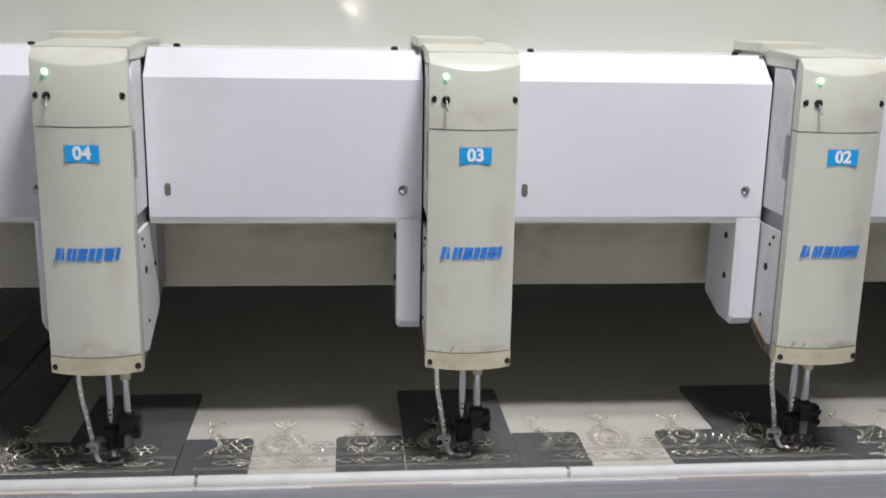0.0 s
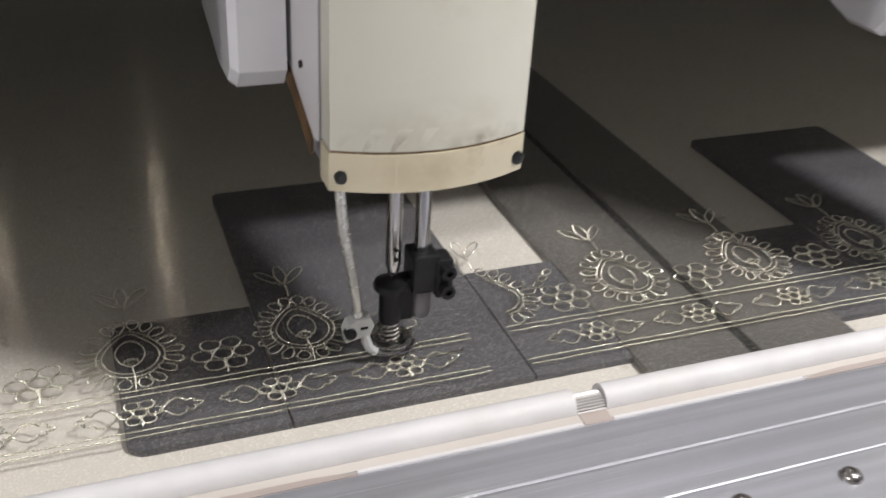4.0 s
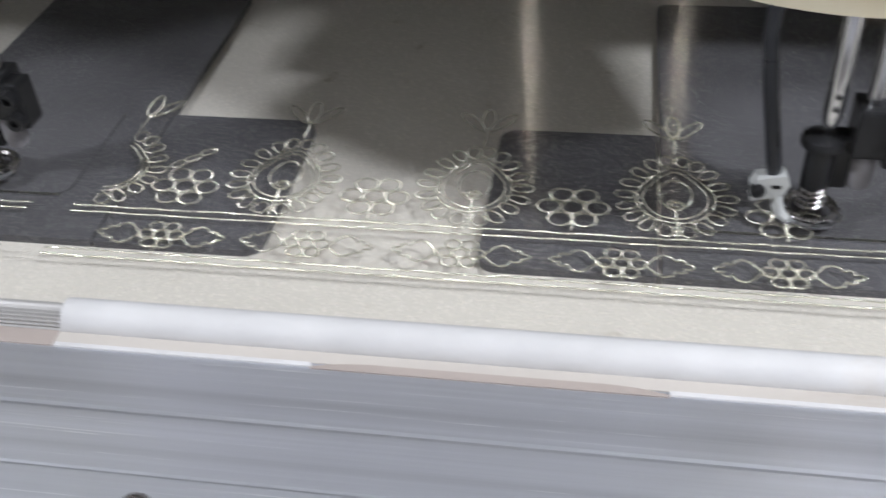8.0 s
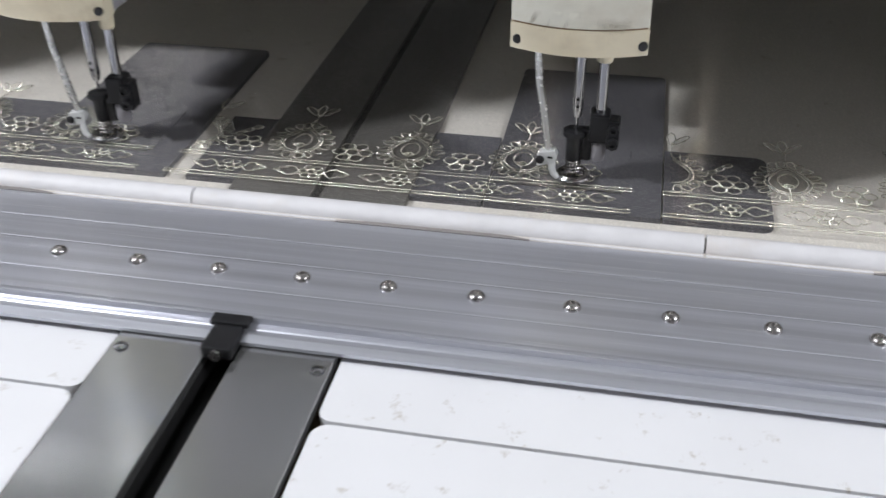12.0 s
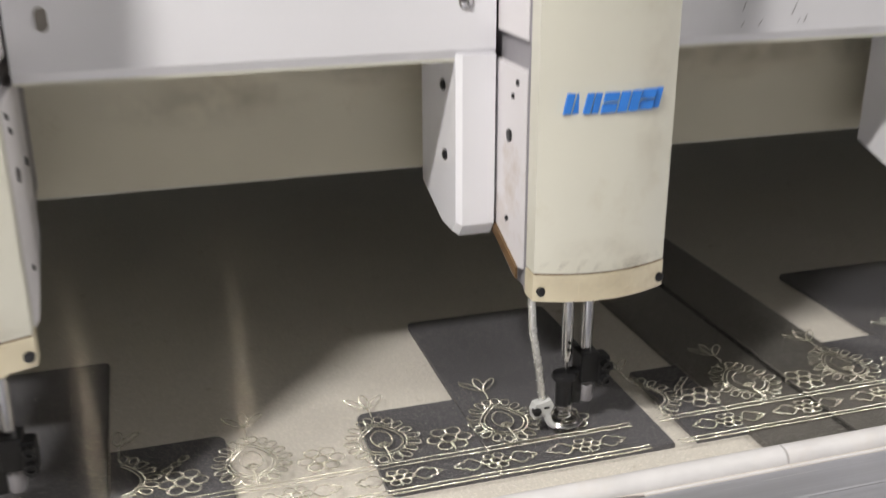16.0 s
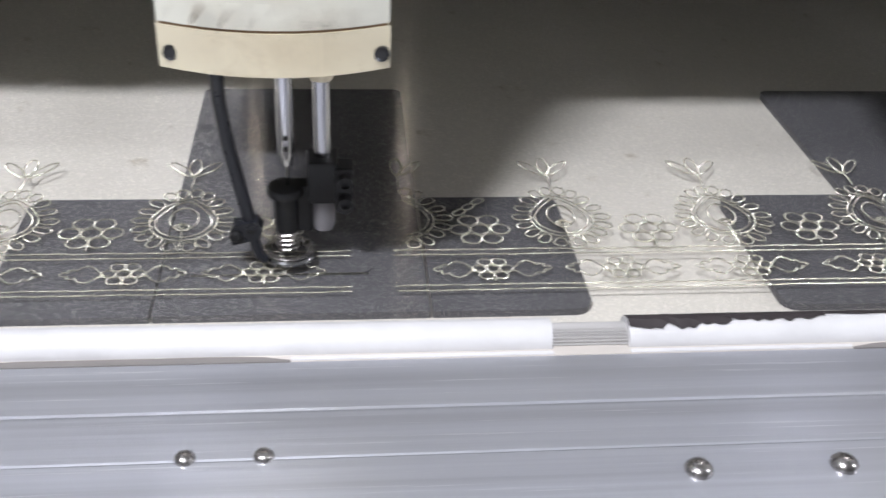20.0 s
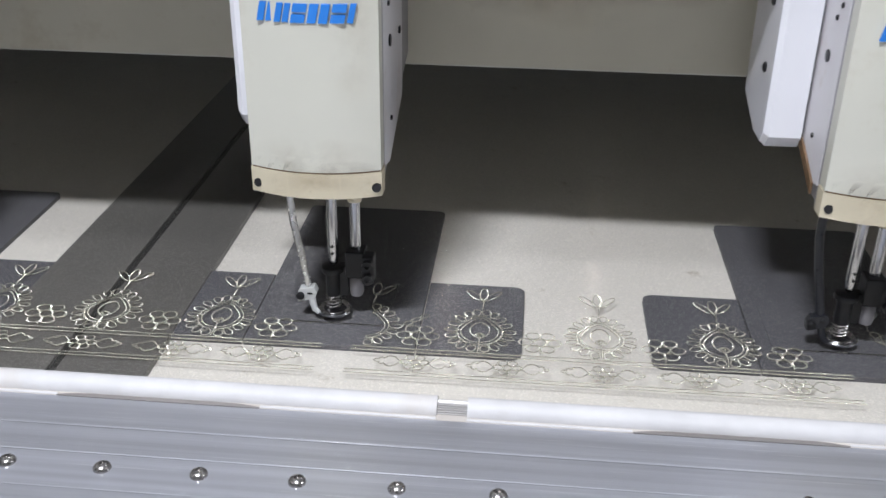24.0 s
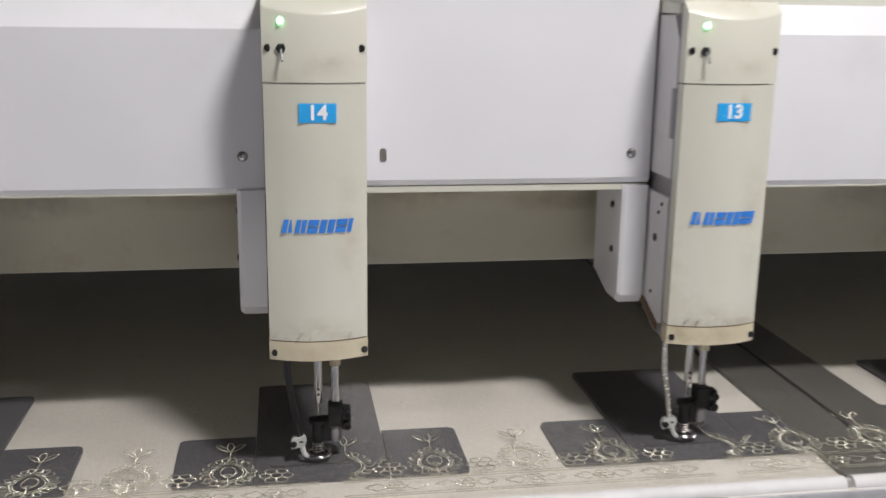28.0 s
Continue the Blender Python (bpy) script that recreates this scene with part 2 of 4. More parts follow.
def smudge(name, color, strength, grain=14.0, edge=0.5):
    """A stain with a ragged outline, clear round its edge."""
    mat = bpy.data.materials.new(name)
    mat.use_nodes = True
    n, l = nodes_of(mat)
    b = n["Principled BSDF"]
    b.inputs["Base Color"].default_value = (*color, 1)
    b.inputs["Roughness"].default_value = 0.5
    co = n.new("ShaderNodeTexCoord")
    each = n.new("ShaderNodeObjectInfo")
    noise = n.new("ShaderNodeTexNoise")
    noise.noise_dimensions = "4D"
    noise.inputs["Scale"].default_value = grain
    noise.inputs["Detail"].default_value = 8
    noise.inputs["Roughness"].default_value = 0.65
    l.new(co.outputs["Object"], noise.inputs["Vector"])
    spread = n.new("ShaderNodeMath")
    spread.operation = "MULTIPLY"
    spread.inputs[1].default_value = 40.0
    l.new(each.outputs["Random"], spread.inputs[0])
    l.new(spread.outputs[0], noise.inputs["W"])
    mid = n.new("ShaderNodeVectorMath")
    mid.operation = "SUBTRACT"
    mid.inputs[1].default_value = (0.5, 0.5, 0.5)
    l.new(co.outputs["Generated"], mid.inputs[0])
    flat = n.new("ShaderNodeVectorMath")
    flat.operation = "MULTIPLY"
    flat.inputs[1].default_value = (1, 0, 1)
    l.new(mid.outputs["Vector"], flat.inputs[0])
    away = n.new("ShaderNodeVectorMath")
    away.operation = "LENGTH"
    l.new(flat.outputs["Vector"], away.inputs[0])
    fall = n.new("ShaderNodeMapRange")
    fall.inputs["From Min"].default_value, fall.inputs["From Max"].default_value = 0.5, 0.5 - edge
    fall.inputs["To Min"].default_value, fall.inputs["To Max"].default_value = 0.0, 1.0
    l.new(away.outputs["Value"], fall.inputs["Value"])
    spots = n.new("ShaderNodeMapRange")
    spots.inputs["From Min"].default_value, spots.inputs["From Max"].default_value = 0.38, 0.72
    spots.inputs["To Max"].default_value = strength
    l.new(noise.outputs["Fac"], spots.inputs["Value"])
    mul = n.new("ShaderNodeMath")
    mul.operation = "MULTIPLY"
    if edge:
        l.new(fall.outputs["Result"], mul.inputs[0])
    else:
        mul.inputs[0].default_value = 1.0
    l.new(spots.outputs["Result"], mul.inputs[1])
    l.new(mul.outputs[0], b.inputs["Alpha"])
    return mat


GRIME = smudge("brown_grime", (0.34, 0.22, 0.08), 0.42, 30)
RESIDUE = smudge("tape_residue", (0.42, 0.39, 0.24), 0.36, 60, 0.0)
RUSTY = smudge("rusty_joint_grime", (0.20, 0.11, 0.035), 0.85, 70)
FAINT = smudge("faint_yellowing", (0.44, 0.33, 0.19), 0.28, 40)
SOOT = smudge("grey_smear", (0.10, 0.095, 0.085), 0.4, 45)


# ---- mesh helpers ----
class Form:
    """Vertices and faces gathered for one mesh."""

    def __init__(self):
        self.v, self.f = [], []

    def add(self, verts, faces):
        o = len(self.v)
        self.v += [tuple(p) for p in verts]
        self.f += [tuple(i + o for i in f) for f in faces]
        return self

    def box(self, x0, x1, y0, y1, z0, z1, c=0.0):
        """A block, its edges cut by c."""
        if c <= 0:
            v = [(x, y, z) for x in (x0, x1) for y in (y0, y1) for z in (z0, z1)]
            return self.add(v, [(0, 1, 3, 2), (4, 6, 7, 5), (0, 4, 5, 1), (2, 3, 7, 6), (0, 2, 6, 4), (1, 5, 7, 3)])
        bm = bmesh.new()
        bmesh.ops.create_cube(bm, size=1.0, matrix=Matrix.Translation(((x0 + x1) / 2, (y0 + y1) / 2, (z0 + z1) / 2)) @ Matrix.Diagonal((x1 - x0, y1 - y0, z1 - z0, 1)))
        bmesh.ops.bevel(bm, geom=bm.edges[:], offset=c, segments=2, affect="EDGES", profile=0.6)
        bm.verts.index_update()
        self.add([p.co[:] for p in bm.verts], [[p.index for p in f.verts] for f in bm.faces])
        bm.free()
        return self

    def prism(self, poly, axis, a, b):
        """A closed outline (two coordinates, counter-clockwise) drawn out along an axis from a to b."""
        n = len(poly)

        def put(u, w, s):
            return {"x": (s, u, w), "y": (u, s, w), "z": (u, w, s)}[axis]
        v = [put(u, w, a) for u, w in poly] + [put(u, w, b) for u, w in poly]
        f = [(i, (i + 1) % n, n + (i + 1) % n, n + i) for i in range(n)]
        return self.add(v, f + [tuple(range(n))[::-1], tuple(range(n, 2 * n))])

    def tube(self, path, r, sides=8, closed=False, cap=True):
        pts = [Vector(p) for p in path]
        n = len(pts)
        rs = r if isinstance(r, (list, tuple)) else [r] * n
        v, f = [], []
        up = Vector((0.13, 0.31, 0.94))
        for i, p in enumerate(pts):
            d = (pts[(i + 1) % n] - pts[i - 1]) if closed else (pts[min(i + 1, n - 1)] - pts[max(i - 1, 0)])
            d = d.normalized() if d.length > 1e-9 else Vector((0, 0, 1))
            ref = up if abs(d.dot(up)) < 0.95 else Vector((1, 0, 0))
            s = d.cross(ref).normalized()
            w = s.cross(d)
            for k in range(sides):
                a = 2 * math.pi * k / sides
                v.append(p + (s * math.cos(a) + w * math.sin(a)) * rs[i])
        m = n if closed else n - 1
        for i in range(m):
            j = (i + 1) % n
            for k in range(sides):
                k2 = (k + 1) % sides
                f.append((i * sides + k, i * sides + k2, j * sides + k2, j * sides + k))
        if cap and not closed:
            f += [tuple(range(sides))[::-1], tuple(range((n - 1) * sides, n * sides))]
        return self.add(v, f)

    def lathe(self, profile, centre, axis="z", sides=16):
        """A turned form: (radius, height) pairs about an axis through centre."""
        v, f = [], []
        cx, cy, cz = centre
        for r, h in profile:
            for k in range(sides):
                a = 2 * math.pi * k / sides
                u, w = r * math.cos(a), r * math.sin(a)
                v.append({"z": (cx + u, cy + w, cz + h), "y": (cx + u, cy + h, cz + w), "x": (cx + h, cy + u, cz + w)}[axis])
        for i in range(len(profile) - 1):
            for k in range(sides):
                k2 = (k + 1) % sides
                f.append((i * sides + k, i * sides + k2, (i + 1) * sides + k2, (i + 1) * sides + k))
        f += [tuple(range(sides))[::-1], tuple(range((len(profile) - 1) * sides, len(profile) * sides))]
        return self.add(v, f)

    def mesh(self, name, mat, smooth=False):
        me = bpy.data.meshes.new(name)
        me.from_pydata(self.v, [], self.f)
        me.materials.append(mat)
        bm = bmesh.new()
        bm.from_mesh(me)
        bmesh.ops.recalc_face_normals(bm, faces=bm.faces[:])
        bm.to_mesh(me)
        bm.free()
        if smooth:
            me.shade_smooth()
            me.set_sharp_from_angle(angle=radians(40))
        return me


def part(name, form, mat, parent, label="", smooth=False, kind=""):
    """One mesh object under a thing or under a part; an old mesh may be given for alike pieces."""
    me = form.mesh(name, mat, smooth) if isinstance(form, Form) else form
    ob = new(name, me)
    ob.parent = parent
    return tagged(ob, label, kind=kind)


def thing(name, at, label, category, group="", kind=""):
    ob = new(name)
    ob.empty_display_size = 0.05
    ob.location = at
    return tagged(ob, label, category, group, kind)


def solid(name, form, mat, label, category, group="", kind="", smooth=False):
    return tagged(new(name, form.mesh(name, mat, smooth)), label, category, group, kind)


def rounded(x0, x1, y0, y1, r, n=5, corners="1111"):
    """An outline with rounded corners: front-left, front-right, back-right, back-left."""
    out = []
    for (cx, cy, a0), on in zip(((x0 + r, y0 + r, 180), (x1 - r, y0 + r, 270), (x1 - r, y1 - r, 0), (x0 + r, y1 - r, 90)), corners):
        if on == "1":
            out += [(cx + r * math.cos(radians(a0 + 90 * i / n)), cy + r * math.sin(radians(a0 + 90 * i / n))) for i in range(n + 1)]
        else:
            out.append((x0 if cx < (x0 + x1) / 2 else x1, y0 if cy < (y0 + y1) / 2 else y1))
    return out


# ---- the hall ----
solid("floor", Form().box(-13, 6, -6, 2.35, -0.1, 0), CONCRETE, "grey concrete factory floor", "floor", kind="structure")
solid("wall_north", Form().box(-13, 6, 2.2, 2.35, 0, 3.3), PLASTER, "grey plastered wall behind the machine", "wall", kind="structure")
# These three walls and the ceiling stay unseen and only return lamp light.
solid("wall_south", Form().box(-13, 6, -6.15, -6, 0, 3.3), HALL, "pale painted hall wall, out of view, for bounce light", "wall", kind="structure")
solid("wall_west", Form().box(-13.15, -13, -6.15, 2.35, 0, 3.3), HALL, "pale painted hall wall, out of view, for bounce light", "wall", kind="structure")
solid("wall_east", Form().box(6, 6.15, -6.15, 2.35, 0, 3.3), HALL, "pale painted hall wall, out of view, for bounce light", "wall", kind="structure")
solid("ceiling", Form().box(-13.15, 6.15, -6.15, 2.35, 3.3, 3.45), HALL, "pale painted hall ceiling, out of view, for bounce light", "ceiling", kind="structure")

# One fitting for each light above, the added fill lamps included.
for lx, ly in LAMP_SPOTS:
    lamp = thing("ceiling_lamp", (lx, ly, 3.3), "white batten ceiling lamp hung on two rods, out of view", "lamp", "lamps in the hall")
    for sx in (-0.22, 0.22):
        part("rod", Form().tube([(sx, 0, 0), (sx, 0, -0.50)], 0.006, 8), WHITE, lamp)
    part("housing", Form().prism([(-0.07, -0.54), (0.07, -0.54), (0.045, -0.49), (-0.045, -0.49)], "x", -0.24, 0.24), WHITE, lamp)


# ---- bed and front table ----
def machine_bed():
    bed = thing("machine_bed", (0, 0, 0), "long beige embroidery machine bed with dark steel plates", "machine bed")
    part("board", Form().box(-7.6, 1.4, -0.16, 1.30, 0.76, 0.796, 0.002), BEIGE, bed, "worn beige bed board")
    base = Form().box(-7.5, 1.3, -0.9, 1.25, 0.10, 0.745, 0.01)
    part("base_frame", base, GREYPLATE, bed)
    for x in (-7.2, -5, -3, -1, 1.0):
        for y in (-0.8, 1.15):
            part("foot", Form().lathe([(0.05, 0), (0.05, 0.02), (0.02, 0.03), (0.02, 0.11)], (x, y, 0)), IRON, bed)
    wing_l = Form().prism(rounded(-0.147, -0.0668, 0.001, 0.112, 0.009, corners="1001"), "z", 0.790, 0.800).mesh("side_plate", DARK)
    wing_r = Form().prism(rounded(0.0712, 0.153, 0.001, 0.112, 0.009, corners="0110"), "z", 0.790, 0.800).mesh("side_plate", DARK)
    wing_slim = Form().prism(rounded(0.0890, 0.153, 0.001, 0.112, 0.009, corners="0110"), "z", 0.790, 0.800).mesh("side_plate", DARK)
    arm = Form().prism(rounded(-0.0655, 0.0698, 0.001, 0.262, 0.006, corners="0011"), "z", 0.790, 0.8003).mesh("arm_plate", DARK)
    needle_plate = Form().prism(rounded(-0.052, 0.043, 0.034, 0.115, 0.008), "z", 0.797, 0.8012)
    needle_plate = needle_plate.mesh("needle_plate", DARK)
    rim = Form().prism([(-0.05, 0.0322), (0.04, 0.0322), (0.04, 0.034), (-0.05, 0.034)], "z", 0.799, 0.8014).mesh("plate_rim", CHROME)
    hole = Form().lathe([(0.004, 0), (0.004, 0.0006)], (0, 0.046, 0.8010), sides=12).mesh("needle_hole", BLACK)
    for k in HEADS:
        for name, me in (("side_plate", wing_l), ("side_plate", wing_slim if k == 9 else wing_r), ("arm_plate", arm), ("needle_plate", needle_plate), ("plate_rim", rim), ("needle_hole", hole)):
            part(name, me, None, bed).location = (-PITCH * k, 0, 0)
    return bed


machine_bed()

DRIVES = (-0.2 + 0.004, -1.796, -3.396, -4.996, -6.596)


def drive_covers():
    """Pairs of steel plates with a slot between, through which the frame is driven."""
    for x in DRIVES:
        cover = thing("drive_cover", (x, 0, BED), "brushed steel slot cover let into the table", "cover plate", "slot covers")
        for side in (-1, 1):
            a, b = (-0.072, -0.0098) if side < 0 else (0.0098, 0.072)
            part("plate", Form().box(a, b, -1.05, -0.165, -0.006, 0.0015, 0.001), STEEL, cover)
            c, d = (-0.072, -0.0035) if side < 0 else (0.0035, 0.072)
            part("plate", Form().box(c, d, -0.16, 1.285, -0.006, 0.0015, 0.001), DRIVE, cover)
            for yy in (-0.215, -0.45, -0.9):
                part("screw", Form().lathe([(0.0046, 0), (0.0043, 0.0012), (0.0022, 0.0016), (0.0018, 0.0009), (0.0004, 0.0008)], (side * 0.0645, yy, 0.0014), sides=12), CHROME, cover)
        part("slot", Form().box(-0.0125, 0.0125, -1.05, 1.285, -0.034, -0.0225).box(-0.0125, -0.0102, -1.05, 1.285, -0.0225, -0.0062).box(0.0102, 0.0125, -1.05, 1.285, -0.0225, -0.0062), BLACK, cover)
        part("slot_filler", Form().box(-0.0033, 0.0033, -0.16, 1.285, -0.0045, 0.0002), BLACK, cover)
        part("guide_rail", Form().box(-0.0040, 0.0040, -1.05, 1.285, -0.0225, -0.017), IRON, cover)


drive_covers()


def table_panels():
    """White laminated boards in front of the bed, in two rows with dark joints."""
    edges = [1.4, *DRIVES, -7.6]
    for a, b in zip(edges, edges[1:]):
        x1, x0 = (a - 0.0745 if a in DRIVES else a), (b + 0.0745 if b in DRIVES else b)
        for y0, y1, r in ((-0.252, -0.162, 0.009), (-1.05, -0.2545, 0.011)):
            panel = Form().prism(rounded(x0, x1, y0, y1, r), "z", 0.775, 0.7975)
            solid("table_board", panel, TABLE, "white laminated table board with dark specks", "table board", "table boards")
    solid("table_underlay", Form().box(-7.6, 1.4, -1.05, -0.162, 0.745, 0.7765), GAP, "dark chipboard under the table boards", "table", kind="structure")


table_panels()


# ---- beam and covers ----
def bridge_beam():
    beam = thing("bridge_beam", (0, 0, 0), "glossy cream steel beam that carries the heads", "beam")
    arc = [(0.235 - 0.045 * math.cos(radians(a)), 1.391 + 0.045 * math.sin(radians(a))) for a in range(0, 91, 10)]
    # Unseen depth: drawn back to 1.28 to keep lamp light off the bed.
    outline = [(1.28, 0.972), (1.28, 1.436)] + arc[::-1] + [(0.19, 1.389), (0.19, 0.985), (0.19, 0.972)]
    part("box_section", Form().prism(outline, "x", -7.6, 1.4), BEAM, beam, smooth=True)
    for x in (-7.45, 1.25):
        part("post", Form().box(x - 0.12, x + 0.12, 0.2, 0.6, 0.76, 0.98, 0.01), CREAM, beam)
    part("lower_band", Form().box(-7.6, 1.4, 0.1865, 0.1897, 0.974, 1.10), BEAM_OLD, beam, "dull dirty lower band")
    # old tape marks and grime on its face
    for x0, x1, z0, z1, mat in ((-1.078, -1.008, 1.352, 1.382, RESIDUE), (-1.214, -1.175, 1.345, 1.370, RESIDUE), (-1.165, -1.132, 1.343, 1.368, RESIDUE), (-1.28, -1.262, 1.352, 1.366, SOOT),
                                (-0.94, -0.915, 1.330, 1.345, SOOT), (-1.95, -1.90, 1.35, 1.38, GRIME), (-5.45, -5.35, 1.362, 1.386, GRIME), (-4.49, -4.36, 1.29, 1.35, GRIME)):
        part("stain", Form().add([(x0, 0.1896, z0), (x1, 0.1896, z0), (x1, 0.1896, z1), (x0, 0.1896, z1)], [(0, 1, 2, 3)]), mat, beam)
    part("hair", Form().tube([(-4.797, 0.1895, 1.300), (-4.792, 0.1894, 1.3055), (-4.785, 0.1894, 1.3095), (-4.777, 0.1894, 1.312), (-4.771, 0.1895, 1.3128)], 0.0005, 5), CABLE, beam, "dark hair stuck to the paint")
    rnd = random.Random(21)
    for k in HEADS:
        for i in range(6):
            x, z = -PITCH * k - rnd.uniform(0.06, 0.34), rnd.uniform(1.035, 1.065)
            w, hh = rnd.uniform(0.04, 0.12), rnd.uniform(0.015, 0.032)
            part("stain", Form().add([(x - w, 0.1861, z - hh), (x + w, 0.1861, z - hh), (x + w, 0.1861, z + hh), (x - w, 0.1861, z + hh)], [(0, 1, 2, 3)]), GRIME if i % 3 else SOOT, beam)
    return beam


bridge_beam()


COVER_Y = 0.074     # front of the covers


def cover_form(kind):
    top, crease = (1.322, 1.296) if kind == "tall" else (1.2690, 1.2385)
    y = COVER_Y
    if kind == "short":
        out = [(y, 1.149), (y, crease), (y + 0.036, top), (0.19, top), (0.19, 1.080), (y + 0.014, 1.080), (y + 0.014, 1.085), (y + 0.020, 1.088), (y + 0.020, 1.111), (y + 0.015, 1.120)]
    else:
        low = 1.090 if kind == "tall" else 1.0845
        out = [(y, low), (y, crease), (y + 0.036, top), (0.19, top), (0.19, low - 0.006), (y + 0.003, low - 0.006)]
    return out[::-1]


SCRATCH8 = ((-3.462, 1.101, 0.002, 0.006), (-3.462, 1.090, 0.002, 0.003), (-3.448, 1.090, 0.003, 0.004), (-3.421, 1.097, 0.004, 0.009), (-3.415, 1.0905, 0.001, 0.003), (-3.410, 1.091, 0.002, 0.005))


def cable_cover(k, kind):
    """The cover between head k and the head on its left."""
    x0, x1 = -PITCH * (k + 1) + 0.0485, -PITCH * k - 0.0485
    labels = {"plain": "white folded sheet-metal cover between two heads", "short": "white cover with a stepped-back lower edge",
              "tall": "white cover standing taller than its neighbours"}
    ob = thing("cable_cover", ((x0 + x1) / 2, COVER_Y, 1.082), labels[kind], "cover", "covers between the heads")
    w = (x1 - x0) / 2
    poly = [(u - COVER_Y, v - 1.082) for u, v in cover_form(kind)]
    part("sheet", Form().prism(poly, "x", -w, w), WHITE, ob)
    part("lip", Form().box(-w, w, 0.003 if kind != "short" else 0.0165, 0.02 if kind != "short" else 0.032, -0.0055, 0.0005), CREAM, ob, "grey-cream lower lip")
    zs, ys = (0.0335, 0.0) if kind != "short" else (0.019, 0.020)
    oval = [(0.0036 * math.cos(q), 0.0036 * math.sin(q) + (0.0036 if math.sin(q) > 0 else -0.0036)) for q in [2 * math.pi * i / 16 for i in range(16)]]
    xx = -(w - 0.021)
    part("slot_hole", Form().prism([(xx + u, zs + v) for u, v in oval], "y", ys - 0.0006, ys + 0.004), HOLE, ob, "dull slotted hole")
    if kind == "short":
        part("screw", Form().lathe([(0.0040, 0.0015), (0.0040, -0.0015), (0.002, -0.0030)], (xx, ys, zs + 0.002), "y", 12), CHROME, ob)
    xx = w - 0.021
    part("washer", Form().lathe([(0.0052, 0.001), (0.0052, -0.0005), (0.0044, -0.0008)], (xx, ys, zs), "y", 16), HOLE, ob)
    part("screw", Form().lathe([(0.0042, 0.001), (0.0042, -0.0018), (0.0030, -0.0028), (0.0014, -0.0030), (0.0012, -0.0018), (0.0003, -0.0017)], (xx, ys, zs), "y", 14), CHROME, ob, smooth=True)
    for sx in (-1, 1):
        part("top_screw", Form().lathe([(0.004, 0), (0.004, 0.003), (0.002, 0.004)], (sx * (w - 0.03), 0.045, (1.322 if kind == "tall" else 1.2690) - 1.082), "z", 10), IRON, ob)
    if k == 8:
        for x, z, dx, dz in SCRATCH8:
            ux = x - (x0 + x1) / 2
            part("scratch", Form().add([(ux, -0.0005, z - 1.082), (ux + 0.0010, -0.0005, z - 1.082), (ux + dx + 0.0006, -0.0005, z + dz - 1.082), (ux + dx, -0.0005, z + dz - 1.082)], [(0, 1, 2, 3)]), GREYPLATE, ob)
    if kind == "short":
        for x, z, dx, dz in ((-4.584, 1.170, 0.002, -0.005), (-4.566, 1.165, 0.001, -0.003), (-4.531, 1.154, 0.003, 0.006), (-4.713, 1.184, 0.001, -0.003), (-4.505, 1.161, 0.003, 0.004)):
            ux = x - (x0 + x1) / 2
            part("scratch", Form().add([(ux, -0.0005, z - 1.082), (ux + 0.0012, -0.0005, z - 1.082), (ux + dx + 0.0008, -0.0005, z + dz - 1.082), (ux + dx, -0.0005, z + dz - 1.082)], [(0, 1, 2, 3)]), GREYPLATE, ob)
    if k in (4, 5, 9, 11):
        hang = [(w - 0.045, 0.09, 0.004), (w - 0.06, 0.095, -0.012), (w - 0.085, 0.10, -0.020), (w - 0.11, 0.105, -0.012), (w - 0.125, 0.11, 0.006)]
        part("cable_loop", Form().tube(hang, 0.0045, 8), CABLE, ob, "black cable loop below the cover", smooth=True)


for k in range(0, 16):
    cable_cover(k, {11: "short", 13: "tall"}.get(k, "plain"))


# ---- embroidery heads ----
def face_outline(w, bulge, back, n=10):
    """The plan of the front cover: a shallow bow with turned edges."""
    pts = []
    for i in range(n + 1):
        u = -1 + 2 * i / n
        pts.append((w * u, -bulge * (1 - u * u)))
    return pts + [(w, back), (-w, back)]


def number_mesh(text):
    cu = bpy.data.curves.new("number_print", "FONT")
    cu.body, cu.size, cu.align_x, cu.align_y, cu.extrude, cu.offset = text, 0.0182, "CENTER", "CENTER", 0.0002, 0.0006
    ob = bpy.data.objects.new("number_print", cu)
    scene.collection.objects.link(ob)
    bpy.context.view_layer.update()
    me = bpy.data.meshes.new_from_object(ob.evaluated_get(bpy.context.evaluated_depsgraph_get()))
    bpy.data.objects.remove(ob)
    bpy.data.curves.remove(cu)
    me.materials.clear()
    me.materials.append(LABEL_WHITE)
    return me


Z0 = 0.925      # the head's lower edge


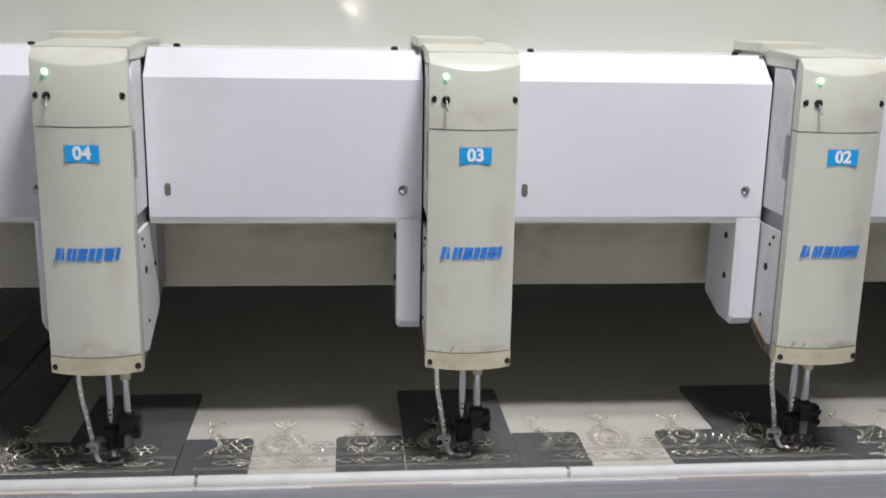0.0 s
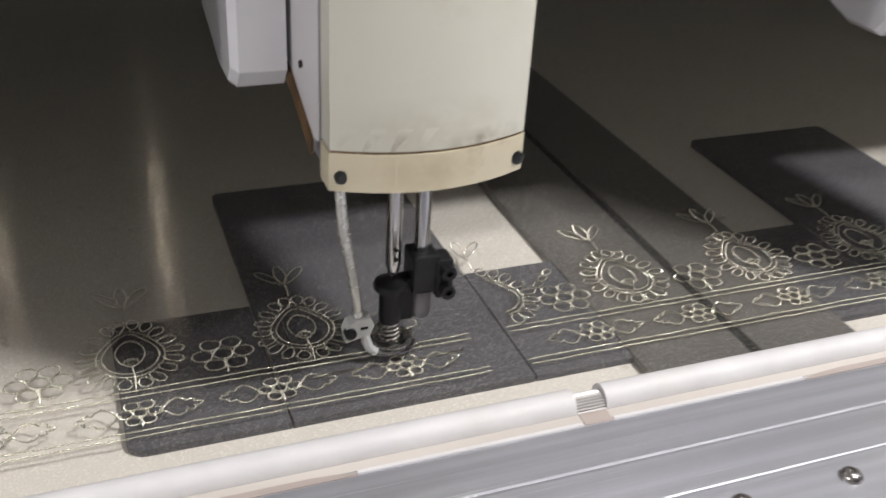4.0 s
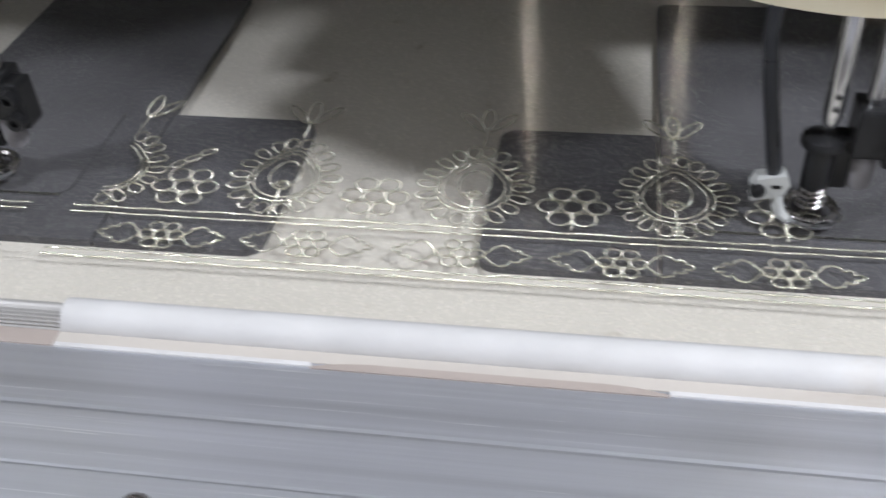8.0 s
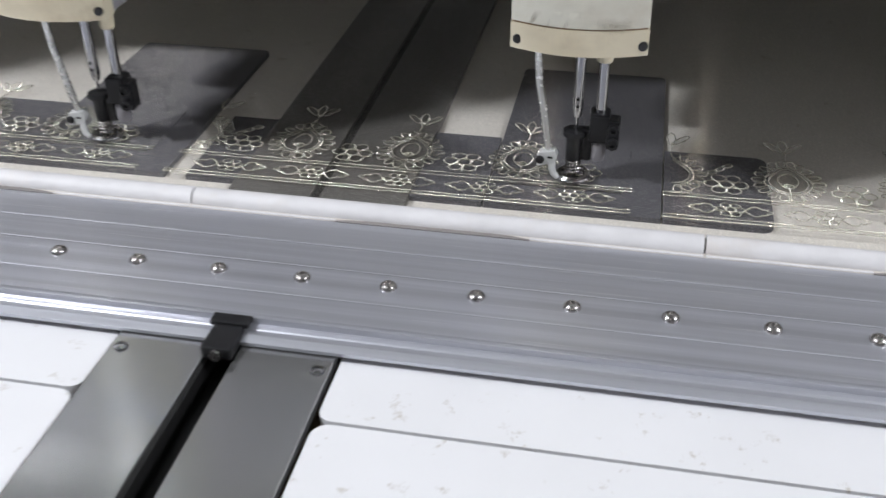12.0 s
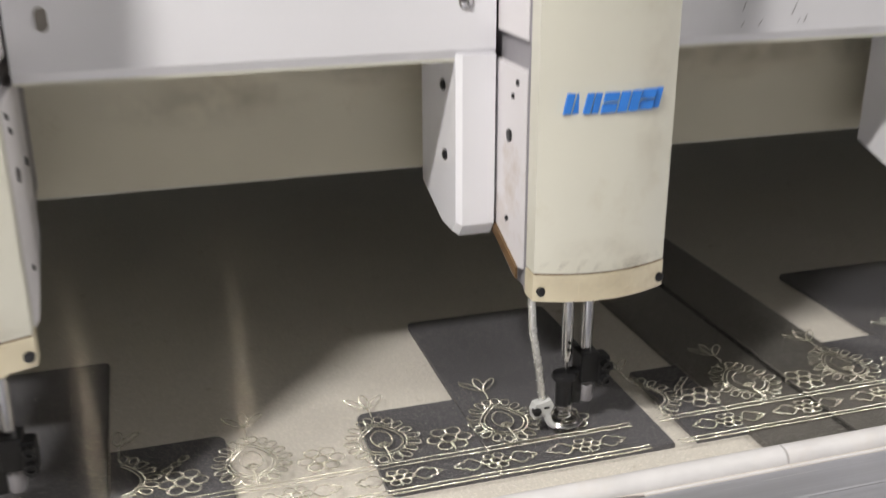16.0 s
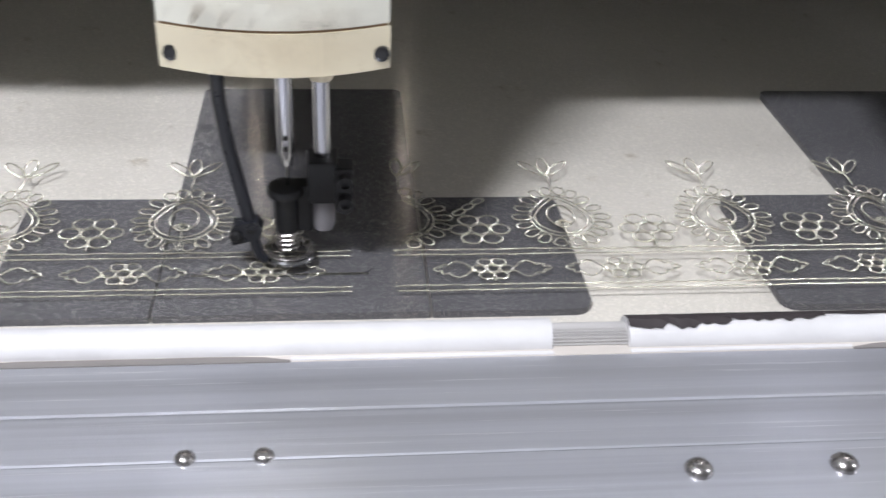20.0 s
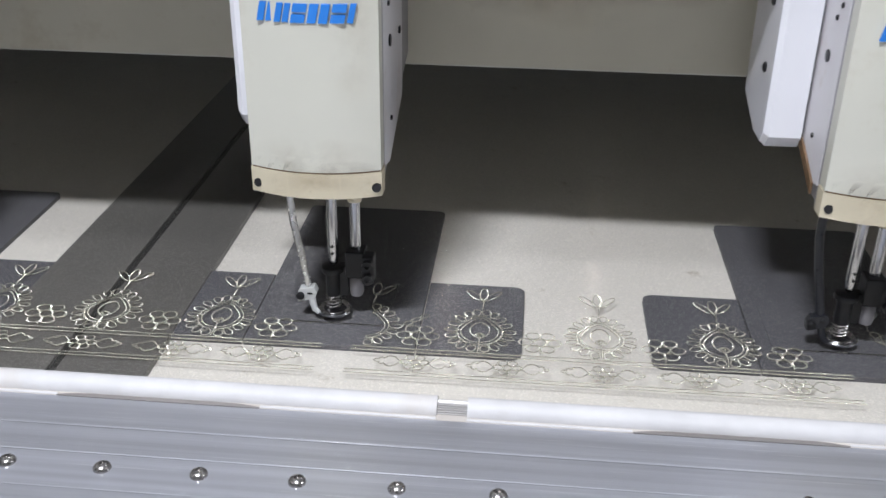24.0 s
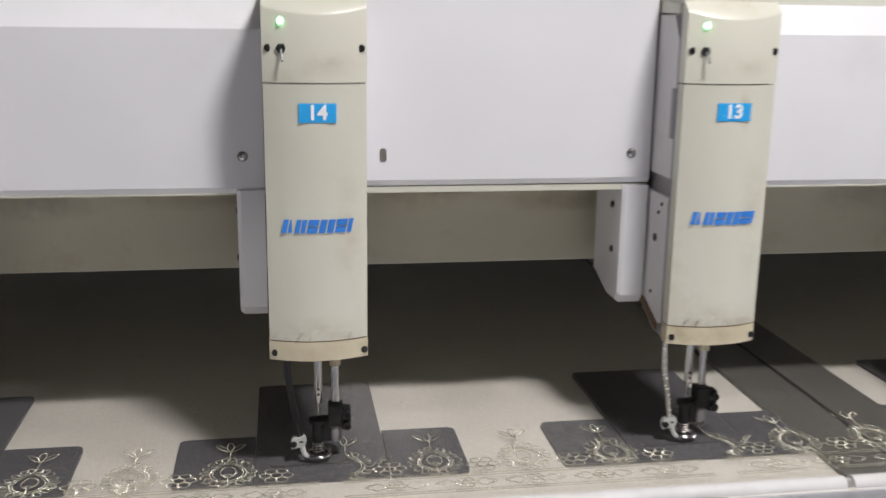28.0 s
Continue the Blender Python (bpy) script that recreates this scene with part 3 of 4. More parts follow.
def embroidery_head():
    h = thing("embroidery_head", (0, 0, Z0), "cream embroidery head with a needle bar, green lamp lit", "embroidery head", "row of embroidery heads")
    part("front_cover", Form().prism(face_outline(0.0468, 0.011, 0.014), "z", 0.0248, 0.2675), CREAM, h, smooth=True)
    part("base_band", Form().prism(face_outline(0.0473, 0.0117, 0.014), "z", 0.0050, 0.0235), CREAM_OLD, h, "yellowed cream lower band", smooth=True)
    # cap: the bowed front that rolls over into the top plate
    v, f = [], []
    plan = face_outline(0.0472, 0.011, 0.014)
    n = len(plan)
    v += [(x, y, 0.2688) for x, y in plan]
    v += [(x, y, 0.3345 + 0.62 * min(y, 0.0)) for x, y in plan]
    v += [(x, y + 0.0012, 0.3372 + 0.62 * min(y, 0.0)) for x, y in plan]
    v += [(x * 0.995, 0.0125 + 0.10 * min(y, 0.0), 0.3465) for x, y in plan[:-2]] + [(x * 0.995, 0.0142, 0.3468) for x, _ in plan[-2:]]
    for i in range(3):
        f += [(i * n + j, i * n + (j + 1) % n, (i + 1) * n + (j + 1) % n, (i + 1) * n + j) for j in range(n)]
    f += [tuple(range(n))[::-1], tuple(range(3 * n, 4 * n))]
    cap = part("cap", Form().add(v, f), CREAM, h, smooth=True)
    part("top_plate", Form().prism([(0.0115, 0.3476), (0.0115, 0.3440), (0.105, 0.3490), (0.186, 0.3490), (0.186, 0.3525), (0.105, 0.3525)], "x", -0.0475, 0.0475), CREAM, h)
    part("flange", Form().box(-0.054, 0.022, 0.100, 0.188, 0.3484, 0.3592, 0.0012), CREAM, h)
    part("band_groove", Form().prism(face_outline(0.0460, 0.0104, 0.014), "z", 0.0225, 0.0262), RUST, h, "dark grime in the joint")
    # body behind the cover
    body = [(0.012, 0.004), (0.05, 0.004), (0.15, 0.05), (0.188, 0.06), (0.188, 0.345), (0.012, 0.342)]
    part("body", Form().prism(body, "x", -0.0425, 0.0425), GREYPLATE, h)
    for sx in (-1, 1):
        a, b = (sx * 0.0425, sx * 0.0465) if sx > 0 else (sx * 0.0465, sx * 0.0425)
        part("side_panel", Form().prism([(0.020, 0.172), (0.075, 0.172), (0.075, 0.332), (0.034, 0.332), (0.020, 0.31)], "x", a, b), SIDE, h)
        low = part("side_panel", Form().prism([(0.020, 0.020), (0.046, 0.014), (0.118, 0.045), (0.118, 0.152), (0.020, 0.152)], "x", a, b), SIDE, h)
        for yy, zz, r in ((0.036, 0.143, 0.002), (0.044, 0.133, 0.002), (0.050, 0.105, 0.0045), (0.052, 0.046, 0.002), (0.10, 0.10, 0.003)):
            part("screw", Form().lathe([(r, -0.001), (r, 0.0012), (r * 0.5, 0.0016)] if sx > 0 else [(r, 0.001), (r, -0.0012), (r * 0.5, -0.0016)], (sx * 0.0465, yy, zz), "x", 8), IRON, low)
        # Added pale piece: stands in for bounced light in the gap under the top.
        part("cheek", Form().prism([(0.022, 0.334), (0.184, 0.334), (0.184, 0.3488), (0.105, 0.3486), (0.022, 0.3440)], "x", a, b), CREAM, h)
        part("grey_strip", Form().box(a, b, 0.0145, 0.0185, 0.006, 0.335), GREYPLATE, h)
        part("grey_badge", Form().box(a + sx * 0.0006, b + sx * 0.0006, 0.0195, 0.029, 0.212, 0.262), GREYPLATE, h)
    # white motor box on the left, under the cover
    side = [(0.072, 0.1565), (0.072, 0.036), (0.080, 0.0262), (0.108, 0.0262), (0.162, 0.044), (0.162, 0.1565)]
    bx = Form()
    m = len(side)
    # the outer side is drawn in a little at its rim
    mid = (0.117, 0.095)
    rim = [(mid[0] + (y - mid[0]) * 0.93, mid[1] + (z - mid[1]) * (0.955 if z < mid[1] else 1.0)) for y, z in side]
    bx.add([(-0.049, y, z) for y, z in side] + [(-0.0725, y, z) for y, z in side] + [(-0.0765, y, z) for y, z in rim],
           [(i, (i + 1) % m, m + (i + 1) % m, m + i) for i in range(m)] + [(m + i, m + (i + 1) % m, 2 * m + (i + 1) % m, 2 * m + i) for i in range(m)] + [tuple(range(m))[::-1], tuple(range(2 * m, 3 * m))])
    motor = part("motor_box", bx, WHITE, h, "white motor box under the cover")
    for yy, zz in ((0.102, 0.131), (0.098, 0.082)):
        part("screw", Form().lathe([(0.004, 0.001), (0.004, -0.0015), (0.002, -0.0025)], (-0.0765, yy, zz), "x", 10), IRON, motor)
    part("oil_stain", Form().prism([(0.03, 0.0095), (0.07, 0.026), (0.12, 0.041), (0.118, 0.047), (0.07, 0.034), (0.03, 0.018)], "x", -0.0482, -0.0466), RUST, h, "brown oily grime")
    # lamp, switch and screws on the cap
    part("green_lamp", Form().lathe([(0.0031, 0.002), (0.0030, -0.001), (0.002, -0.0026)], (-0.0303, -0.0062, 1.248 - Z0), "y", 14), GREEN_LED, cap)
    part("switch_nut", Form().lathe([(0.0048, 0.002), (0.0048, -0.0012), (0.003, -0.002)], (-0.0300, -0.0062, 1.224 - Z0), "y", 6), IRON, cap)
    part("switch_lever", Form().tube([(-0.03, -0.007, 1.224 - Z0), (-0.0295, -0.012, 1.219 - Z0), (-0.029, -0.0155, 1.2135 - Z0)], [0.0009, 0.0011, 0.0014], 8), GREYPLATE, cap)
    for xx in (-0.0415, 0.0418):
        part("cap_screw", Form().lathe([(0.0036, 0.002), (0.0036, -0.0006), (0.002, -0.001)], (xx, -0.0022, 1.2243 - Z0), "y", 10), IRON, cap)
    for xx in (-0.0420, 0.0436):
        part("band_screw", Form().lathe([(0.0034, 0.002), (0.0034, -0.0012), (0.0018, -0.0018)], (xx, -0.0018, 0.937 - Z0), "y", 10), IRON, h)
    # needle works below
    ny = 0.046
    bar = new("needle_bar", Form().tube([(0.0, ny, 0.13), (0.0, ny, -0.052), (0.0, ny, -0.058)], [0.0042, 0.0042, 0.0030], 12).mesh("needle_bar", CHROME, True))
    bar.parent = h
    part("needle", Form().tube([(0.0, ny, -0.055), (0.0, ny, -0.088), (0.0, ny, -0.094)], [0.0011, 0.0009, 0.0003], 6), CHROME, bar)
    for zz in (-0.048, -0.042):
        part("set_screw", Form().lathe([(0.0012, 0.0), (0.0012, -0.0008)], (0.0, ny - 0.0040, zz), "y", 8), BLACK, bar)
    part("presser_shaft", Form().tube([(0.0175, ny + 0.004, 0.10), (0.0175, ny + 0.004, -0.072)], 0.0042, 12), CHROME, h, smooth=True)
    part("shaft_sleeve", Form().lathe([(0.0058, -0.022), (0.0062, -0.020), (0.0062, 0.01)], (0.0175, ny + 0.004, 0.0), sides=12), CREAM_OLD, h, "brass-coloured sleeve", smooth=True)
    clamp = part("clamp_block", Form().box(0.010, 0.025, ny - 0.006, ny + 0.012, -0.086, -0.063, 0.0015), IRON, h, "black clamp block")
    part("clamp_side", Form().box(0.023, 0.033, ny - 0.007, ny + 0.007, -0.090, -0.066, 0.002), IRON, clamp)
    for zz in (-0.084, -0.072):
        part("clamp_screw", Form().lathe([(0.0044, 0), (0.0044, -0.005), (0.0022, -0.005), (0.0022, -0.003)], (0.0285, ny - 0.007, zz), "y", 8), IRON, clamp)
    part("shaft_foot", Form().lathe([(0.005, -0.104), (0.006, -0.10), (0.006, -0.09), (0.004, -0.086)], (0.0175, ny + 0.002, 0), sides=12), GREYPLATE, h, smooth=True)
    part("collar", Form().lathe([(0.0062, -0.0835), (0.0092, -0.0825), (0.0096, -0.0805), (0.0088, -0.0785), (0.006, -0.0778)], (-0.001, ny, 0), sides=18), IRON, h, smooth=True)
    part("barrel", Form().lathe([(0.0058, -0.104), (0.0062, -0.1025), (0.0062, -0.084), (0.0050, -0.083)], (-0.001, ny, 0), sides=16), IRON, h, smooth=True)
    part("bracket", Form().box(0.003, 0.012, ny - 0.002, ny + 0.008, -0.104, -0.078, 0.0012), IRON, h)
    spring = [(-0.001 + 0.0058 * math.cos(i * 0.7), ny + 0.0058 * math.sin(i * 0.7), -0.1155 + 0.00032 * i) for i in range(38)]
    part("spring", Form().tube(spring, 0.0007, 5), BOLT, h)
    ring = [(-0.0005 + 0.0112 * math.cos(2 * math.pi * i / 28), ny + 0.0005 + 0.0112 * math.sin(2 * math.pi * i / 28), -0.1175) for i in range(28)]
    part("presser_ring", Form().tube(ring, 0.0022, 8, closed=True), BOLT, h, "steel presser ring", smooth=True)
    return h


def guide_parts(h, dark, clip_mat):
    """The cord guide on the left of the needle: a pale rod or a dark hose, a clip and a hook."""
    ny = 0.046
    path = [(-0.0315, ny - 0.006, 0.02), (-0.031, ny - 0.006, -0.018), (-0.0295, ny - 0.006, -0.038), (-0.0245, ny - 0.006, -0.066), (-0.0205, ny - 0.005, -0.094)]
    if dark:
        path = [(-0.030, ny - 0.002, 0.02), (-0.0305, ny - 0.002, -0.03), (-0.027, ny - 0.004, -0.055), (-0.022, ny - 0.005, -0.082), (-0.0195, ny - 0.005, -0.096)]
    part("guide_hose" if dark else "guide_tube", Form().tube(path, 0.0034 if dark else 0.0030, 10), HOSE_DARK if dark else HOSE_WHITE, h, "dark rubber guide hose" if dark else "pale bent guide tube", smooth=True)
    clip = part("guide_clip", Form().prism([(-0.0285, -0.1075), (-0.0150, -0.1040), (-0.0128, -0.0985), (-0.0150, -0.0935), (-0.0270, -0.0960), (-0.0292, -0.1010)], "y", ny - 0.0100, ny - 0.0020), clip_mat, h, "pale plastic guide clip" if clip_mat is CLIP else "dark plastic guide clip")
    part("clip_screw", Form().lathe([(0.0034, 0.002), (0.0034, -0.002), (0.0018, -0.003)], (-0.0262, ny - 0.0095, -0.1015), "y", 10), IRON, clip)
    part("clip_slot", Form().box(-0.0205, -0.0165, ny - 0.0104, ny - 0.0098, -0.1000, -0.0985), BLACK, clip)
    arm = [(-0.0175, ny - 0.0070, -0.1040), (-0.0168, ny - 0.0080, -0.1090), (-0.0150, ny - 0.0095, -0.1135), (-0.0115, ny - 0.0105, -0.1162)]
    part("guide_arm", Form().tube(arm, [0.0030, 0.0029, 0.0026, 0.0020], 8), clip_mat, h, "curved guide arm", smooth=True)
    hook = [(-0.0005 + 0.0136 * math.cos(a), ny + 0.0005 + 0.0136 * math.sin(a), -0.1172) for a in [radians(215 + 12 * i) for i in range(11)]]
    part("guide_hook", Form().tube(hook, 0.0018, 8), CHROME, h, "chrome guide hook", smooth=True)


def blue_mark(h):
    """A trade mark, drawn as a row of slanted blue bars."""
    x = -0.0335
    tall, low, lean = 0.0126, 0.1308, 0.0028
    for w, cut in ((0.0105, "upright"), (0.0095, "upright"), (0.0095, "level"), (0.0135, "upright"), (0.0095, "level"), (0.004, "")):
        y = -0.011 * (1 - ((x + w / 2) / 0.0468) ** 2) - 0.0011
        for a, b, c, d in {"upright": ((0.0, 0.44, 0, 1), (0.56, 1.0, 0, 1)), "level": ((0, 1, 0, 0.44), (0, 1, 0.56, 1)), "": ((0, 1, 0, 1),)}[cut]:
            bar = [(x + a * w + c * lean, low + c * tall), (x + b * w + c * lean, low + c * tall), (x + b * w + d * lean, low + d * tall), (x + a * w + d * lean, low + d * tall)]
            part("mark_bar", Form().prism(bar, "y", y, y + 0.002), BLUE, h)
        x += w + 0.0016


first = embroidery_head()
blue_mark(first)
heads = {}
for k in HEADS:
    heads[k] = first if k == 1 else copy_thing(first, pose(-PITCH * k, 0, Z0))
first.location = (-PITCH, 0, Z0)
for k, h in heads.items():
    guide_parts(h, k in (6, 7, 11, 14), HOSE_DARK if k == 11 else CLIP)
    plate = part("number_plate", Form().box(-0.0155, 0.0185, -0.0114, -0.0095, 0.233, 0.2505, 0.0004), LABEL_BLUE, h, "blue plate with a white number")
    bow = [(0.0470 * u, -0.0112 * (1 - u * u) - 0.0006) for u in (-1, -0.75, -0.5, -0.25, 0, 0.25, 0.5, 0.75, 1)]
    for z0, z1, a, b, mat in ((0.021, 0.036, 0, 4, RUSTY), (0.021, 0.034, 4, 8, RUSTY), (0.022, 0.052, 0, 8, FAINT), (0.002, 0.03, 0, 8, GRIME), (0.060, 0.215, 5, 8, FAINT), (0.272, 0.300, 2, 8, FAINT)):
        if (k * 7 + int(z0 * 1000)) % 4 == 0 and z0 > 0.1:
            continue
        m = b - a + 1
        part("stain", Form().add([(x, y, z) for z in (z0, z1) for x, y in bow[a:b + 1]], [(i, i + 1, m + i + 1, m + i) for i in range(m - 1)]), mat, h)
    if k in (3, 4, 9, 13):
        part("stain", Form().add([(0.004, -0.0117, 0.222), (0.020, -0.0106, 0.222), (0.020, -0.0106, 0.270), (0.004, -0.0117, 0.270)], [(0, 1, 2, 3)]), GRIME, h)
    num = part("number_print", number_mesh("%02d" % k), None, plate)
    num.matrix_basis = pose(0.0015, -0.0116, 0.24175, 90, 0, 0)


# ---- wall fittings ----
box = thing("junction_box", (-4.894, 2.2, 1.666), "grey electrical junction box on the wall", "junction box")
part("lid", Form().box(-0.045, 0.045, -0.03, 0.0, -0.045, 0.045, 0.006), SIDE, box)
for sx in (-0.03, 0.03):
    part("screw", Form().lathe([(0.004, 0.001), (0.004, -0.001)], (sx, -0.03, 0), "y", 8), IRON, box)
cable = thing("wall_cable", (0, 2.19, 1.738), "black cable clipped along the grey wall", "cable")
run = [(-8 + 0.25 * i, -0.004 * (i % 2), 0.012 * math.sin(i * 1.3) + 0.006 * math.sin(i * 0.37)) for i in range(45)]
part("sheath", Form().tube(run, 0.0062, 6), CABLE, cable, smooth=True)
part("sheath", Form().tube([(x, y - 0.012, z + 0.008 * math.sin(x * 5)) for x, y, z in run], 0.004, 6), CABLE, cable, smooth=True)
for i in range(3, 42, 4):
    x, y, z = run[i]
    part("clip", Form().box(x - 0.006, x + 0.006, -0.022, 0.01, z - 0.016, z + 0.016, 0.002), HALL, cable)


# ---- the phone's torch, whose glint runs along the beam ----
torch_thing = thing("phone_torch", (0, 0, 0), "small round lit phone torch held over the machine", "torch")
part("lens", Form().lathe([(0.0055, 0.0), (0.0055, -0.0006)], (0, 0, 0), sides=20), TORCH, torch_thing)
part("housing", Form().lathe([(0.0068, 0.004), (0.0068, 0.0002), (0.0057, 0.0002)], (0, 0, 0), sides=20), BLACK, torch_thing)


# ---- the sewing frame: aluminium rail, wrapped clamp tubes, net and embroidery; all of it moves together ----
ROW = -0.135     # the row of bolts, at rest
TUBE = 0.0835    # the clamp tubes behind the bolts
S0 = 0.07        # where a head's piece of embroidery begins, from the head's middle


def sewing_frame():
    fr = thing("sewing_frame", (0, 0, 0.8), "aluminium sewing frame with dome bolts and white wrapped clamps", "frame")
    r = ROW
    prof = [(r - 0.070, 0.0025), (r + 0.070, 0.0025), (r + 0.070, 0.010), (r + 0.040, 0.010), (r + 0.0385, 0.0097), (r + 0.037, 0.010), (r + 0.012, 0.010), (r + 0.011, 0.0097), (r + 0.010, 0.010),
            (r - 0.022, 0.010), (r - 0.023, 0.0097), (r - 0.024, 0.010), (r - 0.047, 0.0103), (r - 0.0505, 0.0113), (r - 0.0525, 0.0112), (r - 0.0532, 0.0074), (r - 0.058, 0.0070), (r - 0.059, 0.0064), (r - 0.064, 0.0068), (r - 0.070, 0.005)]
    part("rail", Form().prism(prof, "x", -7.4, 1.2), ALU, fr, "brushed aluminium rail")
    bolt = Form().lathe([(0.0058, 0), (0.0057, 0.0012), (0.0048, 0.0026), (0.0032, 0.0036), (0.0019, 0.0039), (0.0017, 0.0029), (0.0004, 0.0028)], (0, 0, 0), sides=14).mesh("bolt", BOLT, True)
    xs = [-1.266 + 0.0619 * i for i in range(-22, 38)] + [-2.997 - 0.0626 * i for i in range(5)] + [-3.247 - 0.0598 * i for i in range(1, 6)] + [-3.606, -3.667, -3.7284, -3.7885, -3.849, -3.910, -3.970, -4.032, -4.094, -4.156, -4.217] + [-4.609 - 0.0624 * i for i in range(43)]
    for x in xs:
        if abs(x + 3.849) < 0.02:
            part("bolt_hole", Form().lathe([(0.0030, 0.0), (0.0030, 0.0003)], (x, r - 0.003, 0.01), sides=12), BLACK, fr)
            continue
        b = part("bolt", bolt, None, fr)
        b.location = (x, r - 0.003, 0.01)
    for px in (-2.812, -4.405):
        for d in (-0.0153, 0.0153):
            b = part("bolt", bolt, None, fr)
            b.location = (px + d, r + 0.0125, 0.01)
            b.scale = (0.72, 0.72, 0.72)
    # ribbed core under the wraps
    core = []
    for i in range(19):
        a = radians(200 - 220 * i / 18)
        core += [(r + TUBE + 0.0078 * math.cos(a), 0.0088 + 0.0076 * math.sin(a)), (r + TUBE + 0.0070 * math.cos(a - 0.09), 0.0088 + 0.0068 * math.sin(a - 0.09))]
    part("core", Form().prism(core[::-1] + [(r + 0.0705, 0.003), (r + 0.090, 0.003)], "x", -7.4, 1.2), RIB, fr, "ribbed grey core rod")
    part("clamp_strip", Form().box(-7.4, 1.2, r + 0.0701, r + 0.0775, 0.0045, 0.0104, 0.0006), STRIP, fr, "dirty beige strip before the clamps")
    joints = [(1.2, 1.2), (0.09, 0.094), (-0.31, -0.306), (-0.708, -0.704), (-1.112, -1.108), (-1.52, -1.516), (-1.93, -1.913), (-2.334, -2.299), (-2.732, -2.692), (-3.101, -3.0995), (-3.48, -3.4785),
              (-3.868, -3.829), (-4.262, -4.226), (-4.655, -4.634), (-5.044, -5.036), (-5.44, -5.434), (-5.83, -5.826), (-6.22, -6.215), (-6.62, -6.61), (-7.4, -7.4)]
    for g0, g1 in joints:
        if g1 - g0 > 0.012 and -4.1 < g0 < -1.9:
            part("bare_strip", Form().box(g0 + 0.0005, g1 - 0.0005, r + 0.0680, r + 0.0772, 0.0094, 0.0108, 0.0006), TAN, fr, "bare brown strip between the wraps")
    for (x1, _), (_, x0) in zip(joints, joints[1:]):
        w = x1 - x0
        # the wraps of the first heads are slimmer and leave a broad strip bare in front
        slim = x0 > -2.8
        mid, wide, edge = (TUBE + 0.0010, 0.0086, 0.0678) if slim else (TUBE, 0.0094, 0.0705)
        arc = [(r + mid + wide * math.cos(radians(a)), 0.0096 + 0.0096 * math.sin(radians(a))) for a in range(-20, 201, 20)]
        poly = arc + [(r + mid - wide + 0.0004, 0.0035), (r + mid + wide - 0.0004, 0.0035)]
        wrap = part("wrap", Form().prism(poly, "x", x0, x1), TAPE, fr, "white tape-wrapped clamp", smooth=True)
        a, b = x0 + 0.30 * w, x0 + 0.68 * w
        for p, q in ((x0, a), (b, x1)):
            part("lip", Form().box(p, q, r + edge, r + edge + 0.0023, 0.0094, 0.0110, 0.0006), TAPE, wrap)
        # its ends run out thin
        m = 12
        sweep = [(a + (b - a) * i / m, r + edge - 0.0006 + 0.0038 * min(1.0, 2.4 * math.sin(math.pi * (0.03 + 0.94 * i / m)))) for i in range(m + 1)]
        part("wood_strip", Form().prism([(a, r + edge - 0.0008), (b, r + edge - 0.0008)] + sweep[::-1], "z", 0.0092, 0.0107), TAN if slim else DULL, wrap)
        if x0 < -4.2 < x1 + 0.4 and x0 > -4.3:
            rnd = random.Random(5)
            for p0, p1, deep in ((0.0, 0.14, 0.0064), (0.13, 0.27, 0.0048), (0.27, 0.42, 0.0014), (0.44, 0.58, 0.0006), (0.60, 0.66, 0.0036), (0.70, 0.80, 0.0008), (0.79, 0.965, 0.0066), (0.96, 1.0, 0.0030)):
                n = 16
                xx = [x0 + w * (p0 + (p1 - p0) * i / n) for i in range(n + 1)]
                bulge = [0.0062 + deep * ((0.85 if p0 < 0.1 else 0.2) + (0.15 if p0 < 0.1 else 0.8) * math.sin(math.pi * (0.04 + 0.92 * i / n)) ** 0.7) * rnd.uniform(0.70, 1.18) for i in range(n + 1)]
                v, f = [], []
                for q in range(4):
                    for x, d in zip(xx, bulge):
                        y = 0.0092 - 1.12 * d * q / 3
                        v.append((x, r + TUBE + y, 0.0096 + 0.0101 * math.sqrt(max(0.02, 1 - (y / 0.0099) ** 2)) + 0.0002))
                for q in range(3):
                    f += [(q * (n + 1) + i, q * (n + 1) + i + 1, (q + 1) * (n + 1) + i + 1, (q + 1) * (n + 1) + i) for i in range(n)]
                part("torn_lining", Form().add(v, f), TORN, wrap, "torn dark lining")
    for x in DRIVES:
        block = part("drive_block", Form().box(x - 0.010, x + 0.010, r - 0.086, r - 0.060, 0.0018, 0.0108, 0.002), IRON, fr, "black drive block over the slot")
        part("block_screw", Form().lathe([(0.004, 0), (0.004, -0.002)], (x, r - 0.086, 0.006), "y", 8), BOLT, block)
        part("block_flange", Form().box(x - 0.013, x + 0.013, r - 0.062, r - 0.052, 0.009, 0.0125, 0.001), IRON, block)
    return fr


frame_thing = sewing_frame()


# ---- embroidery ----
def loop(cx, cy, lx, ly, ang, n=11, z=0.0, pinch=0.0):
    """A stitched loop: an ellipse, pinched towards its foot."""
    out = []
    c, s = math.cos(ang), math.sin(ang)
    for i in range(n):
        a = 2 * math.pi * i / n
        u, v = lx * math.cos(a), ly * math.sin(a) * (1 - pinch * (1 - math.cos(a)) * 0.5)
        out.append((cx + u * c - v * s, cy + u * s + v * c, z))
    return out


R = 0.00052


